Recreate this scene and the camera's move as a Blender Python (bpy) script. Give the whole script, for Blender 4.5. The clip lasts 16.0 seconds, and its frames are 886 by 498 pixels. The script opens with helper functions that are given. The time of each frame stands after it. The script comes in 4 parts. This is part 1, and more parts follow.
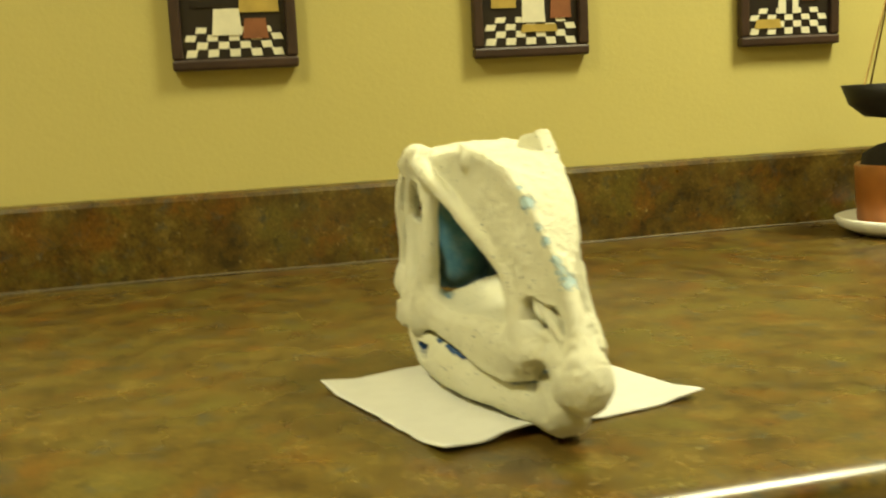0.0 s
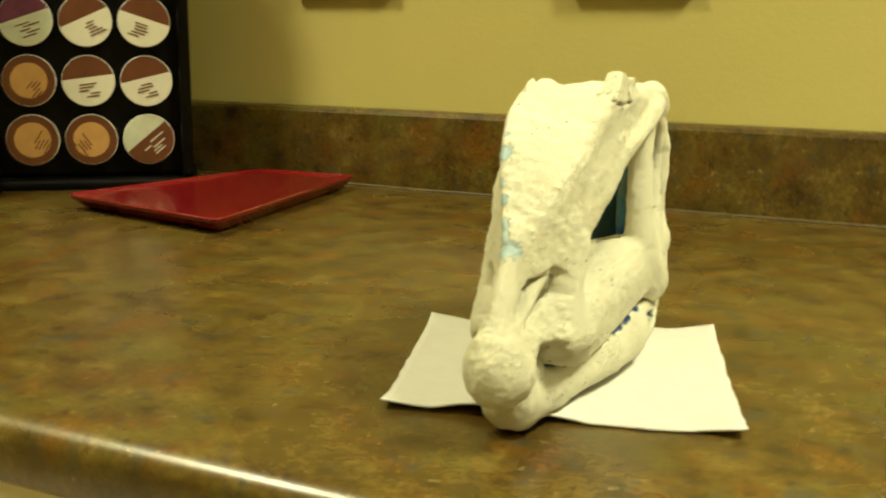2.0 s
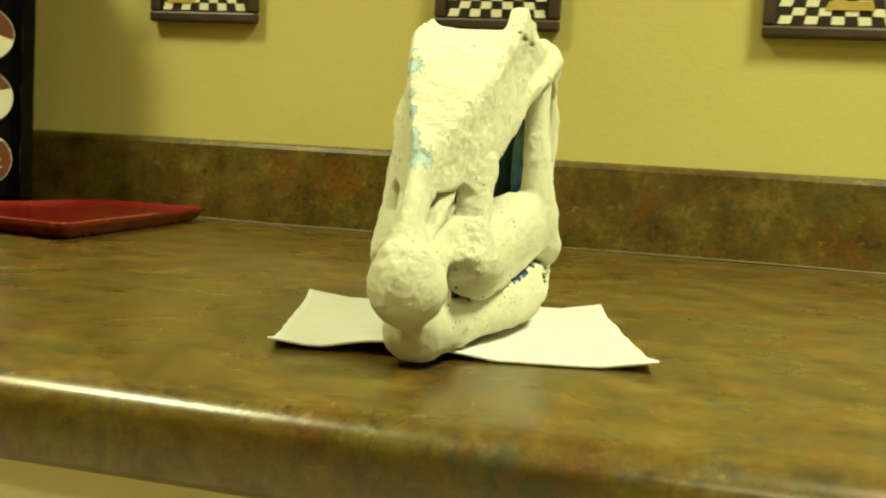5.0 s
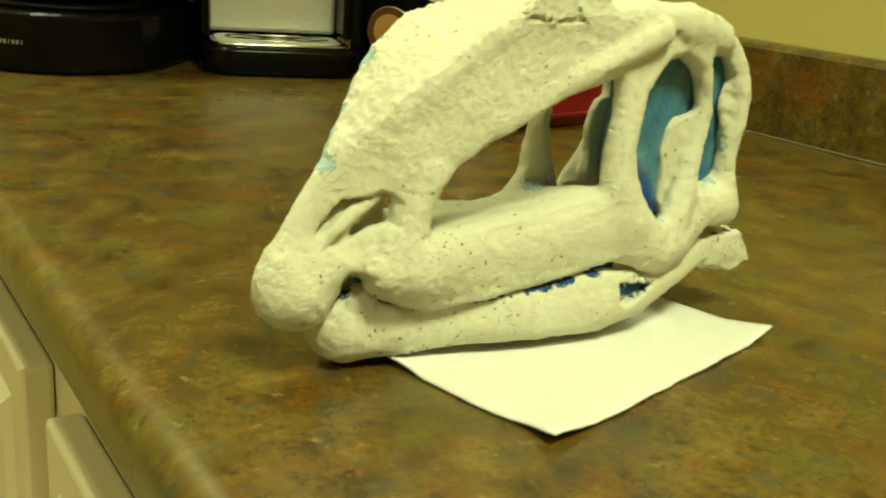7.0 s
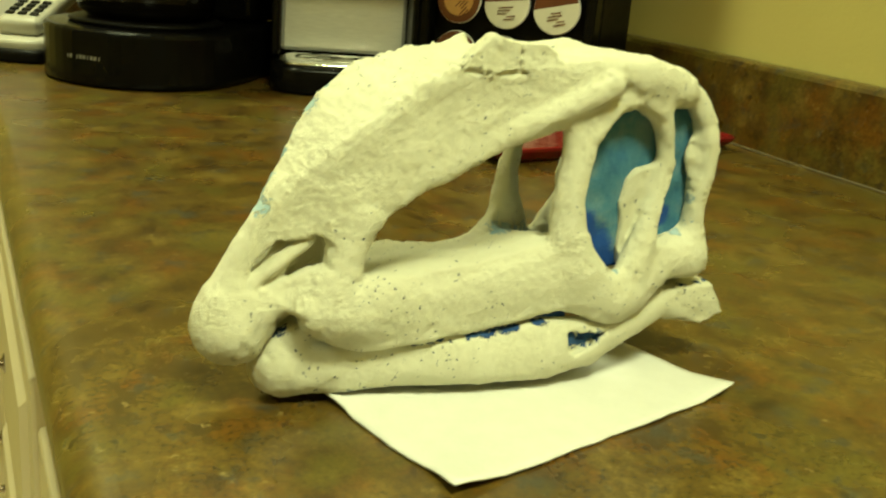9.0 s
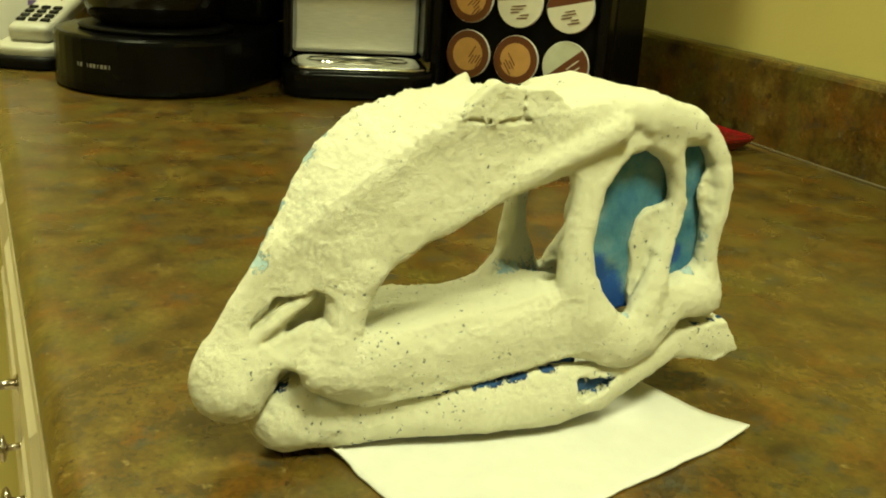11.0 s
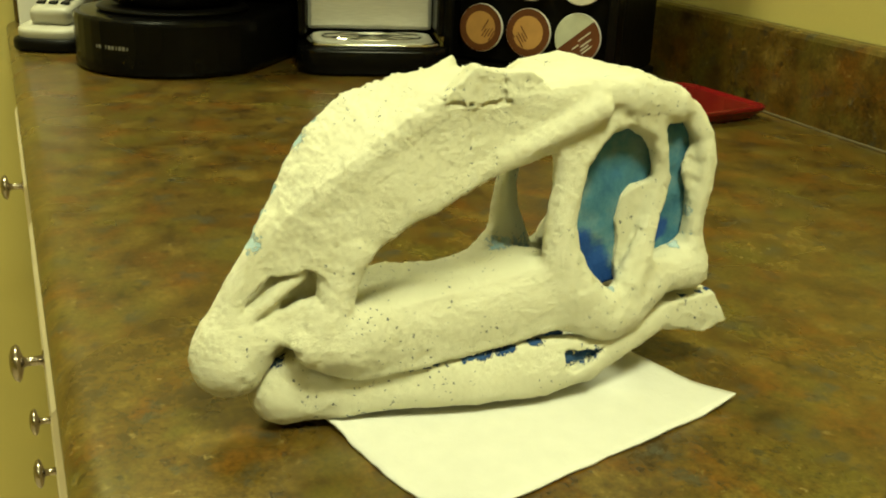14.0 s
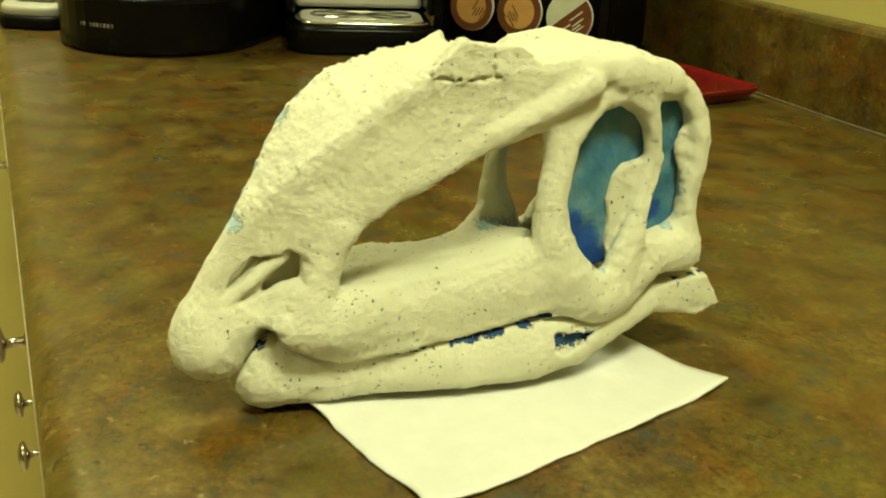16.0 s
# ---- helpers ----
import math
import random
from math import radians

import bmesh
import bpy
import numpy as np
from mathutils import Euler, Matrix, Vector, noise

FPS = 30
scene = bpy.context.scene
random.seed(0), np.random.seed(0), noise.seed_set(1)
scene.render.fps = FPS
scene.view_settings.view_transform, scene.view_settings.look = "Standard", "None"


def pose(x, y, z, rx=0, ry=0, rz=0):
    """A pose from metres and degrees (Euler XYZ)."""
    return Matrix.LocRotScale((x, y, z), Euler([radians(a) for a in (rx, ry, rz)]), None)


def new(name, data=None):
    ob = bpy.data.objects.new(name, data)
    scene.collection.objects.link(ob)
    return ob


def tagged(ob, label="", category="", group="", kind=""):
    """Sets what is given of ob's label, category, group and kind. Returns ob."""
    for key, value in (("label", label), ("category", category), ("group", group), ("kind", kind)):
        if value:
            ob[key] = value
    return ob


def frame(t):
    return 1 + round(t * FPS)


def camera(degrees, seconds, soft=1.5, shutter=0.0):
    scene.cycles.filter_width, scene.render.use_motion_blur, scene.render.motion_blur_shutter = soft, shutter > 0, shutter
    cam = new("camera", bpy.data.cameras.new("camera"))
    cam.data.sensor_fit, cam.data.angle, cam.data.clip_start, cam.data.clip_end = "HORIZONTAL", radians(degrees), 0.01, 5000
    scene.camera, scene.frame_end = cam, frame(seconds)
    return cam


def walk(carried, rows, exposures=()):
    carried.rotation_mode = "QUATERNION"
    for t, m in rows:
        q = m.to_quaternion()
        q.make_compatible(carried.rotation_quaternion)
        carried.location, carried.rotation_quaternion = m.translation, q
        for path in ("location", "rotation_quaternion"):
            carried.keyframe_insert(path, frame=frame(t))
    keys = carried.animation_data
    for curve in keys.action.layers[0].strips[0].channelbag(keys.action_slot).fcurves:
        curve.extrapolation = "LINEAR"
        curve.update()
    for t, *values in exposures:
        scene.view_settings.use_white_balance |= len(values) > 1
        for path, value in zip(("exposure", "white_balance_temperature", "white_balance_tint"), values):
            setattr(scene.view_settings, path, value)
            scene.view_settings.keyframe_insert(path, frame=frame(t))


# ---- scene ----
cam = camera(46.94, 16.0, soft=2.0, shutter=0.4)
PATH = [
    (0.0, -0.0908, -0.3702, 1.0823, 81.52, 2.95, -13.80),
    (0.2, -0.0608, -0.3916, 1.0813, 80.72, 1.33, -12.85),
    (0.5, -0.0274, -0.4063, 1.0794, 79.60, 1.53, -9.02),
    (0.7, 0.0043, -0.3862, 1.0691, 78.66, 0.75, -3.94),
    (1.0, 0.0820, -0.3344, 1.0756, 79.03, -0.84, 3.93),
    (1.2, 0.1160, -0.3224, 1.0772, 79.17, -1.51, 10.48),
    (1.5, 0.1596, -0.3057, 1.0730, 76.77, -0.85, 15.64),
    (1.7, 0.1736, -0.2977, 1.0737, 77.02, -0.73, 17.42),
    (2.0, 0.2128, -0.2986, 1.0768, 78.21, -0.81, 24.44),
    (2.2, 0.2555, -0.2957, 1.0790, 78.83, -3.40, 27.38),
    (2.5, 0.3234, -0.3106, 1.0731, 78.40, -5.62, 34.70),
    (2.8, 0.3702, -0.2896, 1.0807, 78.95, -4.28, 38.29),
    (3.0, 0.3757, -0.2750, 1.0474, 82.11, -3.35, 36.52),
    (3.2, 0.3662, -0.2640, 1.0199, 80.35, -5.97, 35.10),
    (3.5, 0.3331, -0.2796, 0.9963, 82.48, -4.63, 28.88),
    (3.7, 0.2862, -0.3016, 0.9814, 83.94, -4.29, 26.20),
    (4.0, 0.1904, -0.3393, 0.9821, 82.90, -1.66, 12.72),
    (4.2, 0.1448, -0.3402, 0.9772, 86.77, -2.02, 9.37),
    (6.3, 0.3243, -0.1449, 1.0569, 76.45, -5.08, 43.63),
    (6.5, 0.3454, -0.1291, 1.0638, 76.14, -5.11, 49.17),
    (7.0, 0.3979, -0.0876, 1.0768, 72.63, -4.07, 57.72),
    (7.5, 0.4258, -0.0540, 1.0961, 73.15, -4.26, 60.73),
    (8.0, 0.4412, -0.0355, 1.1023, 72.53, -4.42, 63.81),
    (8.5, 0.4373, -0.0290, 1.1060, 74.36, -5.46, 61.72),
    (9.0, 0.4338, -0.0292, 1.0973, 72.65, -4.57, 64.87),
    (9.5, 0.4172, -0.0201, 1.0995, 70.28, -5.09, 65.02),
    (10.0, 0.4163, -0.0209, 1.1118, 71.62, -4.25, 64.97),
    (12.5, 0.4285, -0.0081, 1.1257, 69.63, -2.32, 67.37),
    (13.0, 0.4315, -0.0090, 1.1286, 69.61, -1.84, 67.90),
    (13.5, 0.4345, -0.0073, 1.1292, 69.72, -2.16, 67.25),
    (14.0, 0.4372, -0.0057, 1.1300, 69.56, -1.98, 67.21),
    (14.5, 0.4386, -0.0038, 1.1281, 69.07, -2.11, 67.00),
    (15.0, 0.4369, -0.0023, 1.1273, 68.88, -1.93, 66.88),
    (15.5, 0.4327, -0.0017, 1.1261, 68.52, -2.25, 67.10),
    (16.0, 0.4291, -0.0005, 1.1255, 68.59, -2.36, 66.80),
]
walk(cam, [(t, pose(x, y, z, rx, ry, rz)) for t, x, y, z, rx, ry, rz in PATH], exposures=[(0.0, 0.0, 6500, 10), (2.0, 0.0, 6500, 10), (3.0, 0.0, 6500, 8), (3.5, 0.10, 6500, 1), (4.2, 0.22, 6500, -3), (6.3, -0.06, 6500, -9), (8.0, -0.12, 6500, -10), (10.0, -0.12, 6500, -8), (12.5, -0.19, 6500, -4), (16.0, -0.19, 6500, -4)])

# ---- light ----
ZC = 0.914        # top of the counter
YB = 0.682        # face of the backsplash
YW = 0.702        # face of the wall behind it
X_LEFT, X_RIGHT = -1.10, 2.30
Y_ROOM, H_ROOM = -2.60, 2.44

world = bpy.data.worlds.new("world")
scene.world = world
world.use_nodes = True
world.node_tree.nodes["Background"].inputs[0].default_value = (0.9, 0.8, 0.55, 1)
world.node_tree.nodes["Background"].inputs[1].default_value = 0.02


def area_lamp(x, y, z, size, watts, color):
    data = bpy.data.lights.new("area_lamp", "AREA")
    data.shape, data.size, data.energy, data.color = "SQUARE", size, watts, color
    data.spread = math.radians(130)
    ob = new("area_lamp", data)
    ob.matrix_world = pose(x, y, z, 0, 0, 0)
    return ob


# first two follow the counter edge highlights; the third is an added fill
LAMPS = [(-0.86, -0.12, 0.30, 16.0), (0.92, 0.05, 0.38, 28.0), (0.60, -1.50, 0.30, 14.0)]
for lx, ly, size, watts in LAMPS:
    area_lamp(lx, ly, H_ROOM - 0.075, size, watts, (1.0, 0.97, 0.59))


# ---- materials ----
def nodes_of(name, rough=0.5, metal=0.0, color=(0.5, 0.5, 0.5), coat=0.0):
    m = bpy.data.materials.new(name)
    m.use_nodes = True
    nt = m.node_tree
    b = nt.nodes["Principled BSDF"]
    b.inputs["Base Color"].default_value = (*color, 1)
    b.inputs["Roughness"].default_value = rough
    b.inputs["Metallic"].default_value = metal
    b.inputs["Coat Weight"].default_value = coat
    return m, nt, b


def noise_node(nt, scale, detail=4, rough=0.55, coords="Object", stretch=(1, 1, 1)):
    tc = nt.nodes.new("ShaderNodeTexCoord")
    mp = nt.nodes.new("ShaderNodeMapping")
    mp.inputs["Scale"].default_value = stretch
    nt.links.new(tc.outputs[coords], mp.inputs[0])
    n = nt.nodes.new("ShaderNodeTexNoise")
    n.inputs["Scale"].default_value, n.inputs["Detail"].default_value, n.inputs["Roughness"].default_value = scale, detail, rough
    nt.links.new(mp.outputs[0], n.inputs["Vector"])
    return n


def ramp(nt, source, stops):
    r = nt.nodes.new("ShaderNodeValToRGB")
    e = r.color_ramp.elements
    while len(e) < len(stops):
        e.new(0.5)
    for el, (p, c) in zip(e, stops):
        el.position, el.color = p, (*c, 1)
    nt.links.new(source, r.inputs[0])
    return r


def mix(nt, fac, a, b, kind="MIX"):
    m = nt.nodes.new("ShaderNodeMix")
    m.data_type, m.blend_type = "RGBA", kind
    for sock, val in ((m.inputs[0], fac), (m.inputs[6], a), (m.inputs[7], b)):
        if hasattr(val, "is_output"):
            nt.links.new(val, sock)
        elif isinstance(val, tuple):
            sock.default_value = (*val, 1)
        else:
            sock.default_value = val
    return m.outputs[2]


def bump(nt, b, height, strength, distance):
    n = nt.nodes.new("ShaderNodeBump")
    n.inputs["Strength"].default_value, n.inputs["Distance"].default_value = strength, distance
    nt.links.new(height, n.inputs["Height"])
    nt.links.new(n.outputs[0], b.inputs["Normal"])


def plain(name, color, rough=0.5, metal=0.0, var=0.12, scale=40.0, coat=0.0, relief=0.0, gloss=0.5):
    """A material whose colour and gloss vary a little at two sizes."""
    m, nt, b = nodes_of(name, rough, metal, color, coat)
    b.inputs["Specular IOR Level"].default_value = gloss
    n = noise_node(nt, scale, 5)
    dark, lite = tuple(c * (1 - var) for c in color), tuple(min(1, c * (1 + var)) for c in color)
    r = ramp(nt, n.outputs[0], [(0.3, dark), (0.7, lite)])
    nt.links.new(r.outputs[0], b.inputs["Base Color"])
    g = noise_node(nt, scale * 4, 3)
    mr = nt.nodes.new("ShaderNodeMapRange")
    mr.inputs[3].default_value, mr.inputs[4].default_value = max(0.02, rough - 0.06), min(1, rough + 0.08)
    nt.links.new(g.outputs[0], mr.inputs[0])
    nt.links.new(mr.outputs[0], b.inputs["Roughness"])
    if relief:
        bump(nt, b, g.outputs[0], 0.5, relief)
    return m


def laminate():
    m, nt, b = nodes_of("counter_laminate", 0.22)
    b.inputs["Specular IOR Level"].default_value = 0.6
    blotch = noise_node(nt, 30, 9, 0.66)
    base = ramp(nt, blotch.outputs[0], [(0.34, (0.0341, 0.0205, 0.0046)), (0.45, (0.0762, 0.0448, 0.0074)),
                                        (0.55, (0.1043, 0.0664, 0.0110)), (0.68, (0.1604, 0.1092, 0.0239))])
    rust = noise_node(nt, 24, 7, 0.68)
    rust_m = ramp(nt, rust.outputs[0], [(0.51, (0, 0, 0)), (0.64, (0.72, 0.72, 0.72))])
    c = mix(nt, rust_m.outputs[0], base.outputs[0], (0.1363, 0.0546, 0.0055))
    olive = noise_node(nt, 17, 7, 0.66)
    olive_m = ramp(nt, olive.outputs[0], [(0.52, (0, 0, 0)), (0.62, (0.75, 0.75, 0.75))])
    c = mix(nt, olive_m.outputs[0], c, (0.0983, 0.0780, 0.0129))
    grey = noise_node(nt, 44, 7, 0.70)
    grey_m = ramp(nt, grey.outputs[0], [(0.55, (0, 0, 0)), (0.65, (0.8, 0.8, 0.8))])
    c = mix(nt, grey_m.outputs[0], c, (0.0501, 0.0488, 0.0313))
    dark = noise_node(nt, 95, 5, 0.62)
    dark_m = ramp(nt, dark.outputs[0], [(0.59, (0, 0, 0)), (0.70, (0.8, 0.8, 0.8))])
    c = mix(nt, dark_m.outputs[0], c, (0.0241, 0.0165, 0.0074))
    pale = noise_node(nt, 130, 4, 0.6)
    pale_m = ramp(nt, pale.outputs[0], [(0.64, (0, 0, 0)), (0.74, (0.6, 0.6, 0.6))])
    c = mix(nt, pale_m.outputs[0], c, (0.2306, 0.1755, 0.0644))
    fleck = noise_node(nt, 260, 5, 0.75)
    fleck_m = ramp(nt, fleck.outputs[0], [(0.34, (0.55, 0.55, 0.55)), (0.62, (1.2, 1.2, 1.2))])
    c = mix(nt, 0.8, c, fleck_m.outputs[0], "MULTIPLY")
    nt.links.new(c, b.inputs["Base Color"])
    smear = noise_node(nt, 7, 5)
    mr = nt.nodes.new("ShaderNodeMapRange")
    mr.inputs[3].default_value, mr.inputs[4].default_value = 0.20, 0.36
    nt.links.new(smear.outputs[0], mr.inputs[0])
    nt.links.new(mr.outputs[0], b.inputs["Roughness"])
    bump(nt, b, fleck.outputs[0], 0.12, 0.0005)
    return m


def plaster(name, dark, lite):
    """Plaster coat; where the mesh's "bare" value is high the foam shows."""
    m, nt, b = nodes_of(name, 0.9)
    soft = noise_node(nt, 34, 5)
    base = ramp(nt, soft.outputs[0], [(0.3, (0.80, 0.775, 0.59)), (0.7, (0.89, 0.87, 0.69))])
    patch = noise_node(nt, 26, 4, 0.6)
    patch_m = ramp(nt, patch.outputs[0], [(0.47, (0, 0, 0)), (0.57, (1, 1, 1))])
    pits = noise_node(nt, 480, 3, 0.55)
    pits_m = ramp(nt, pits.outputs[0], [(0.655, (0, 0, 0)), (0.68, (1, 1, 1))])
    both = mix(nt, 1.0, patch_m.outputs[0], pits_m.outputs[0], "MULTIPLY")
    c = mix(nt, both, base.outputs[0], (0.14, 0.155, 0.15))
    at = nt.nodes.new("ShaderNodeAttribute")
    at.attribute_name = "bare"
    crumb = noise_node(nt, 420, 5, 0.7)
    ragged = nt.nodes.new("ShaderNodeMath")
    ragged.operation = "MULTIPLY_ADD"
    nt.links.new(crumb.outputs[0], ragged.inputs[0])
    ragged.inputs[1].default_value = 1.6
    nt.links.new(at.outputs["Fac"], ragged.inputs[2])
    shrink = nt.nodes.new("ShaderNodeMath")
    shrink.operation = "MULTIPLY"
    nt.links.new(ragged.outputs[0], shrink.inputs[0])
    shrink.inputs[1].default_value = 0.72
    bare_m = ramp(nt, shrink.outputs[0], [(0.96, (0, 0, 0)), (1.0, (1, 1, 1))])
    tone = noise_node(nt, 110, 5, 0.65)
    blue = ramp(nt, tone.outputs[0], [(0.35, dark), (0.65, lite)])
    c = mix(nt, bare_m.outputs[0], c, blue.outputs[0])
    nt.links.new(c, b.inputs["Base Color"])
    grain = noise_node(nt, 620, 6, 0.8)
    lumps = noise_node(nt, 190, 8, 0.75)
    h = mix(nt, 0.42, grain.outputs[0], lumps.outputs[0])
    h2 = mix(nt, both, h, (0.0, 0.0, 0.0))
    h3 = mix(nt, bare_m.outputs[0], h2, (0.1, 0.1, 0.1))
    bump(nt, b, h3, 1.0, 0.0025)
    return m


def foam():
    """Painted foam: teal above, with deep blue where the mesh's "bare" value is high."""
    m, nt, b = nodes_of("blue_foam", 0.8)
    n = noise_node(nt, 38, 5, 0.65)
    r = ramp(nt, n.outputs[0], [(0.36, (0.030, 0.12, 0.23)), (0.48, (0.06, 0.175, 0.27)), (0.64, (0.15, 0.24, 0.28))])
    at = nt.nodes.new("ShaderNodeAttribute")
    at.attribute_name = "bare"
    edge = noise_node(nt, 160, 5, 0.7)
    add = nt.nodes.new("ShaderNodeMath")
    add.operation = "MULTIPLY_ADD"
    nt.links.new(edge.outputs[0], add.inputs[0])
    add.inputs[1].default_value = 0.6
    nt.links.new(at.outputs["Fac"], add.inputs[2])
    deep = ramp(nt, add.outputs[0], [(0.68, (0, 0, 0)), (0.92, (1, 1, 1))])
    c = mix(nt, deep.outputs[0], r.outputs[0], (0.006, 0.055, 0.28))
    nt.links.new(c, b.inputs["Base Color"])
    g = noise_node(nt, 300, 4)
    bump(nt, b, g.outputs[0], 0.5, 0.001)
    return m


def wall_paint():
    m, nt, b = nodes_of("wall_paint", 0.62)
    n = noise_node(nt, 3.0, 4)
    r = ramp(nt, n.outputs[0], [(0.3, (0.49, 0.42, 0.135)), (0.7, (0.53, 0.455, 0.15))])
    nt.links.new(r.outputs[0], b.inputs["Base Color"])
    g = noise_node(nt, 220, 4, 0.6)
    bump(nt, b, g.outputs[0], 0.25, 0.0012)
    return m


def brushed():
    m, nt, b = nodes_of("brushed_steel", 0.45, 0.65, (0.72, 0.71, 0.67))
    n = noise_node(nt, 60, 4, 0.6, stretch=(1, 1, 14))
    r = ramp(nt, n.outputs[0], [(0.3, (0.64, 0.63, 0.59)), (0.7, (0.78, 0.77, 0.72))])
    nt.links.new(r.outputs[0], b.inputs["Base Color"])
    return m


M_LAM, M_FOAM, M_WALL, M_STEEL = laminate(), foam(), wall_paint(), brushed()
M_PLASTER = plaster("sculpted_plaster", (0.26, 0.40, 0.48), (0.48, 0.58, 0.60))
# jaw: foam blue darker than on the cranium, crevice shade put into its colour
M_PLASTER_JAW = plaster("sculpted_plaster_over_shaded_blue", (0.006, 0.03, 0.13), (0.03, 0.09, 0.24))
M_CEIL = plain("ceiling_paint", (0.78, 0.75, 0.62), 0.9, 0, 0.03, 5, relief=0.002)
M_FLOOR = plain("vinyl_floor", (0.58, 0.50, 0.36), 0.45, 0, 0.2, 6)
M_CREAM = plain("cream_cabinet_paint", (0.66, 0.58, 0.415), 0.38, 0, 0.05, 9)
M_NICKEL = plain("satin_nickel", (0.36, 0.31, 0.25), 0.24, 1.0, 0.08, 60)
M_NAPKIN = plain("napkin_paper", (0.64, 0.635, 0.60), 0.95, 0, 0.03, 90, relief=0.0007)
M_BLACK = plain("black_plastic", (0.0035, 0.0032, 0.003), 0.20, 0, 0.3, 30, gloss=0.14)
M_MATT = plain("matt_black_plastic", (0.004, 0.0035, 0.003), 0.40, 0, 0.3, 30, gloss=0.12)
M_GLASS = plain("dark_carafe", (0.005, 0.004, 0.003), 0.08, 0, 0.2, 20, gloss=0.3)
M_CHROME = plain("chrome", (0.75, 0.74, 0.70), 0.10, 1.0, 0.05, 30)
M_RED = plain("red_lacquer", (0.17, 0.006, 0.008), 0.16, 0, 0.12, 12, coat=0.3)
M_GREYP = plain("grey_plastic", (0.42, 0.40, 0.33), 0.4, 0, 0.06, 30)
M_WHITE = plain("white_card", (0.80, 0.79, 0.75), 0.6, 0, 0.04, 30)
M_VIOLET = plain("violet_print", (0.16, 0.10, 0.35), 0.6, 0, 0.1, 40)
M_LOGO = plain("silver_print", (0.26, 0.25, 0.23), 0.4, 0.3, 0.1, 60)
M_FRAME = plain("dark_brown_frame", (0.040, 0.020, 0.013), 0.42, 0, 0.25, 30)
M_IVORY = plain("ivory_glaze", (0.74, 0.70, 0.54), 0.3, 0, 0.08, 60)
M_OCHRE = plain("ochre_glaze", (0.42, 0.30, 0.07), 0.4, 0, 0.15, 50)
M_RUSTG = plain("rust_glaze", (0.24, 0.09, 0.04), 0.4, 0, 0.2, 50)
M_DARKG = plain("black_glaze", (0.018, 0.013, 0.011), 0.35, 0, 0.3, 50)
M_TERRA = plain("terracotta", (0.33, 0.115, 0.022), 0.4, 0, 0.15, 45, relief=0.0006)
M_IRON = plain("black_iron", (0.012, 0.010, 0.009), 0.55, 0.3, 0.3, 60)
M_BRASS = plain("aged_brass", (0.30, 0.20, 0.07), 0.42, 1.0, 0.2, 80)
M_SOIL = plain("dark_soil", (0.016, 0.012, 0.009), 0.95, 0, 0.4, 120, relief=0.003)
M_CAULK = plain("seam_bead", (0.09, 0.065, 0.025), 0.5, 0, 0.2, 60)
M_LIDW = plain("cream_foil", (0.64, 0.61, 0.50), 0.32, 0, 0.04, 60)
M_LIDB = plain("brown_foil", (0.115, 0.036, 0.014), 0.32, 0, 0.15, 60)
M_LIDO = plain("tan_foil", (0.50, 0.27, 0.09), 0.32, 0, 0.1, 60)
M_LIDP = plain("purple_foil", (0.16, 0.045, 0.10), 0.2, 0.3, 0.2, 60)
M_LIDG = plain("sage_foil", (0.50, 0.52, 0.40), 0.32, 0, 0.1, 60)
M_DIFF = bpy.data.materials.new("lit_diffuser")
M_DIFF.use_nodes = True
M_DIFF.node_tree.nodes["Principled BSDF"].inputs["Emission Color"].default_value = (1.0, 0.88, 0.58, 1)
M_DIFF.node_tree.nodes["Principled BSDF"].inputs["Emission Strength"].default_value = 4.0


# ---- mesh helpers ----
def link_mesh(name, bm, material, parent=None, label="", smooth=False):
    me = bpy.data.meshes.new(name)
    bm.to_mesh(me)
    bm.free()
    for mat in material if isinstance(material, (list, tuple)) else (material,):
        me.materials.append(mat)
    if smooth:
        for p in me.polygons:
            p.use_smooth = True
    ob = new(name, me)
    if parent:
        ob.parent = parent
    if label:
        ob["label"] = label
    return ob


def part(name, bm, material, parent, label="", smooth=False):
    return link_mesh(name, bm, material, parent, label, smooth)


def thing(name, m, label, category, group="", kind=""):
    ob = new(name)
    ob.empty_display_size = 0.02
    ob.matrix_world = m
    return tagged(ob, label, category, group, kind)


def box(x0, x1, y0, y1, z0, z1, bevel=0.0, seg=2, bm=None):
    bm = bm or bmesh.new()
    vs = bmesh.ops.create_cube(bm, size=1)["verts"]
    for v in vs:
        v.co = Vector(((x0 + x1) / 2 + v.co.x * (x1 - x0), (y0 + y1) / 2 + v.co.y * (y1 - y0), (z0 + z1) / 2 + v.co.z * (z1 - z0)))
    if bevel:
        es = list({e for v in vs for e in v.link_edges})
        bmesh.ops.bevel(bm, geom=es, offset=bevel, segments=seg, affect="EDGES", profile=0.5)
    return bm


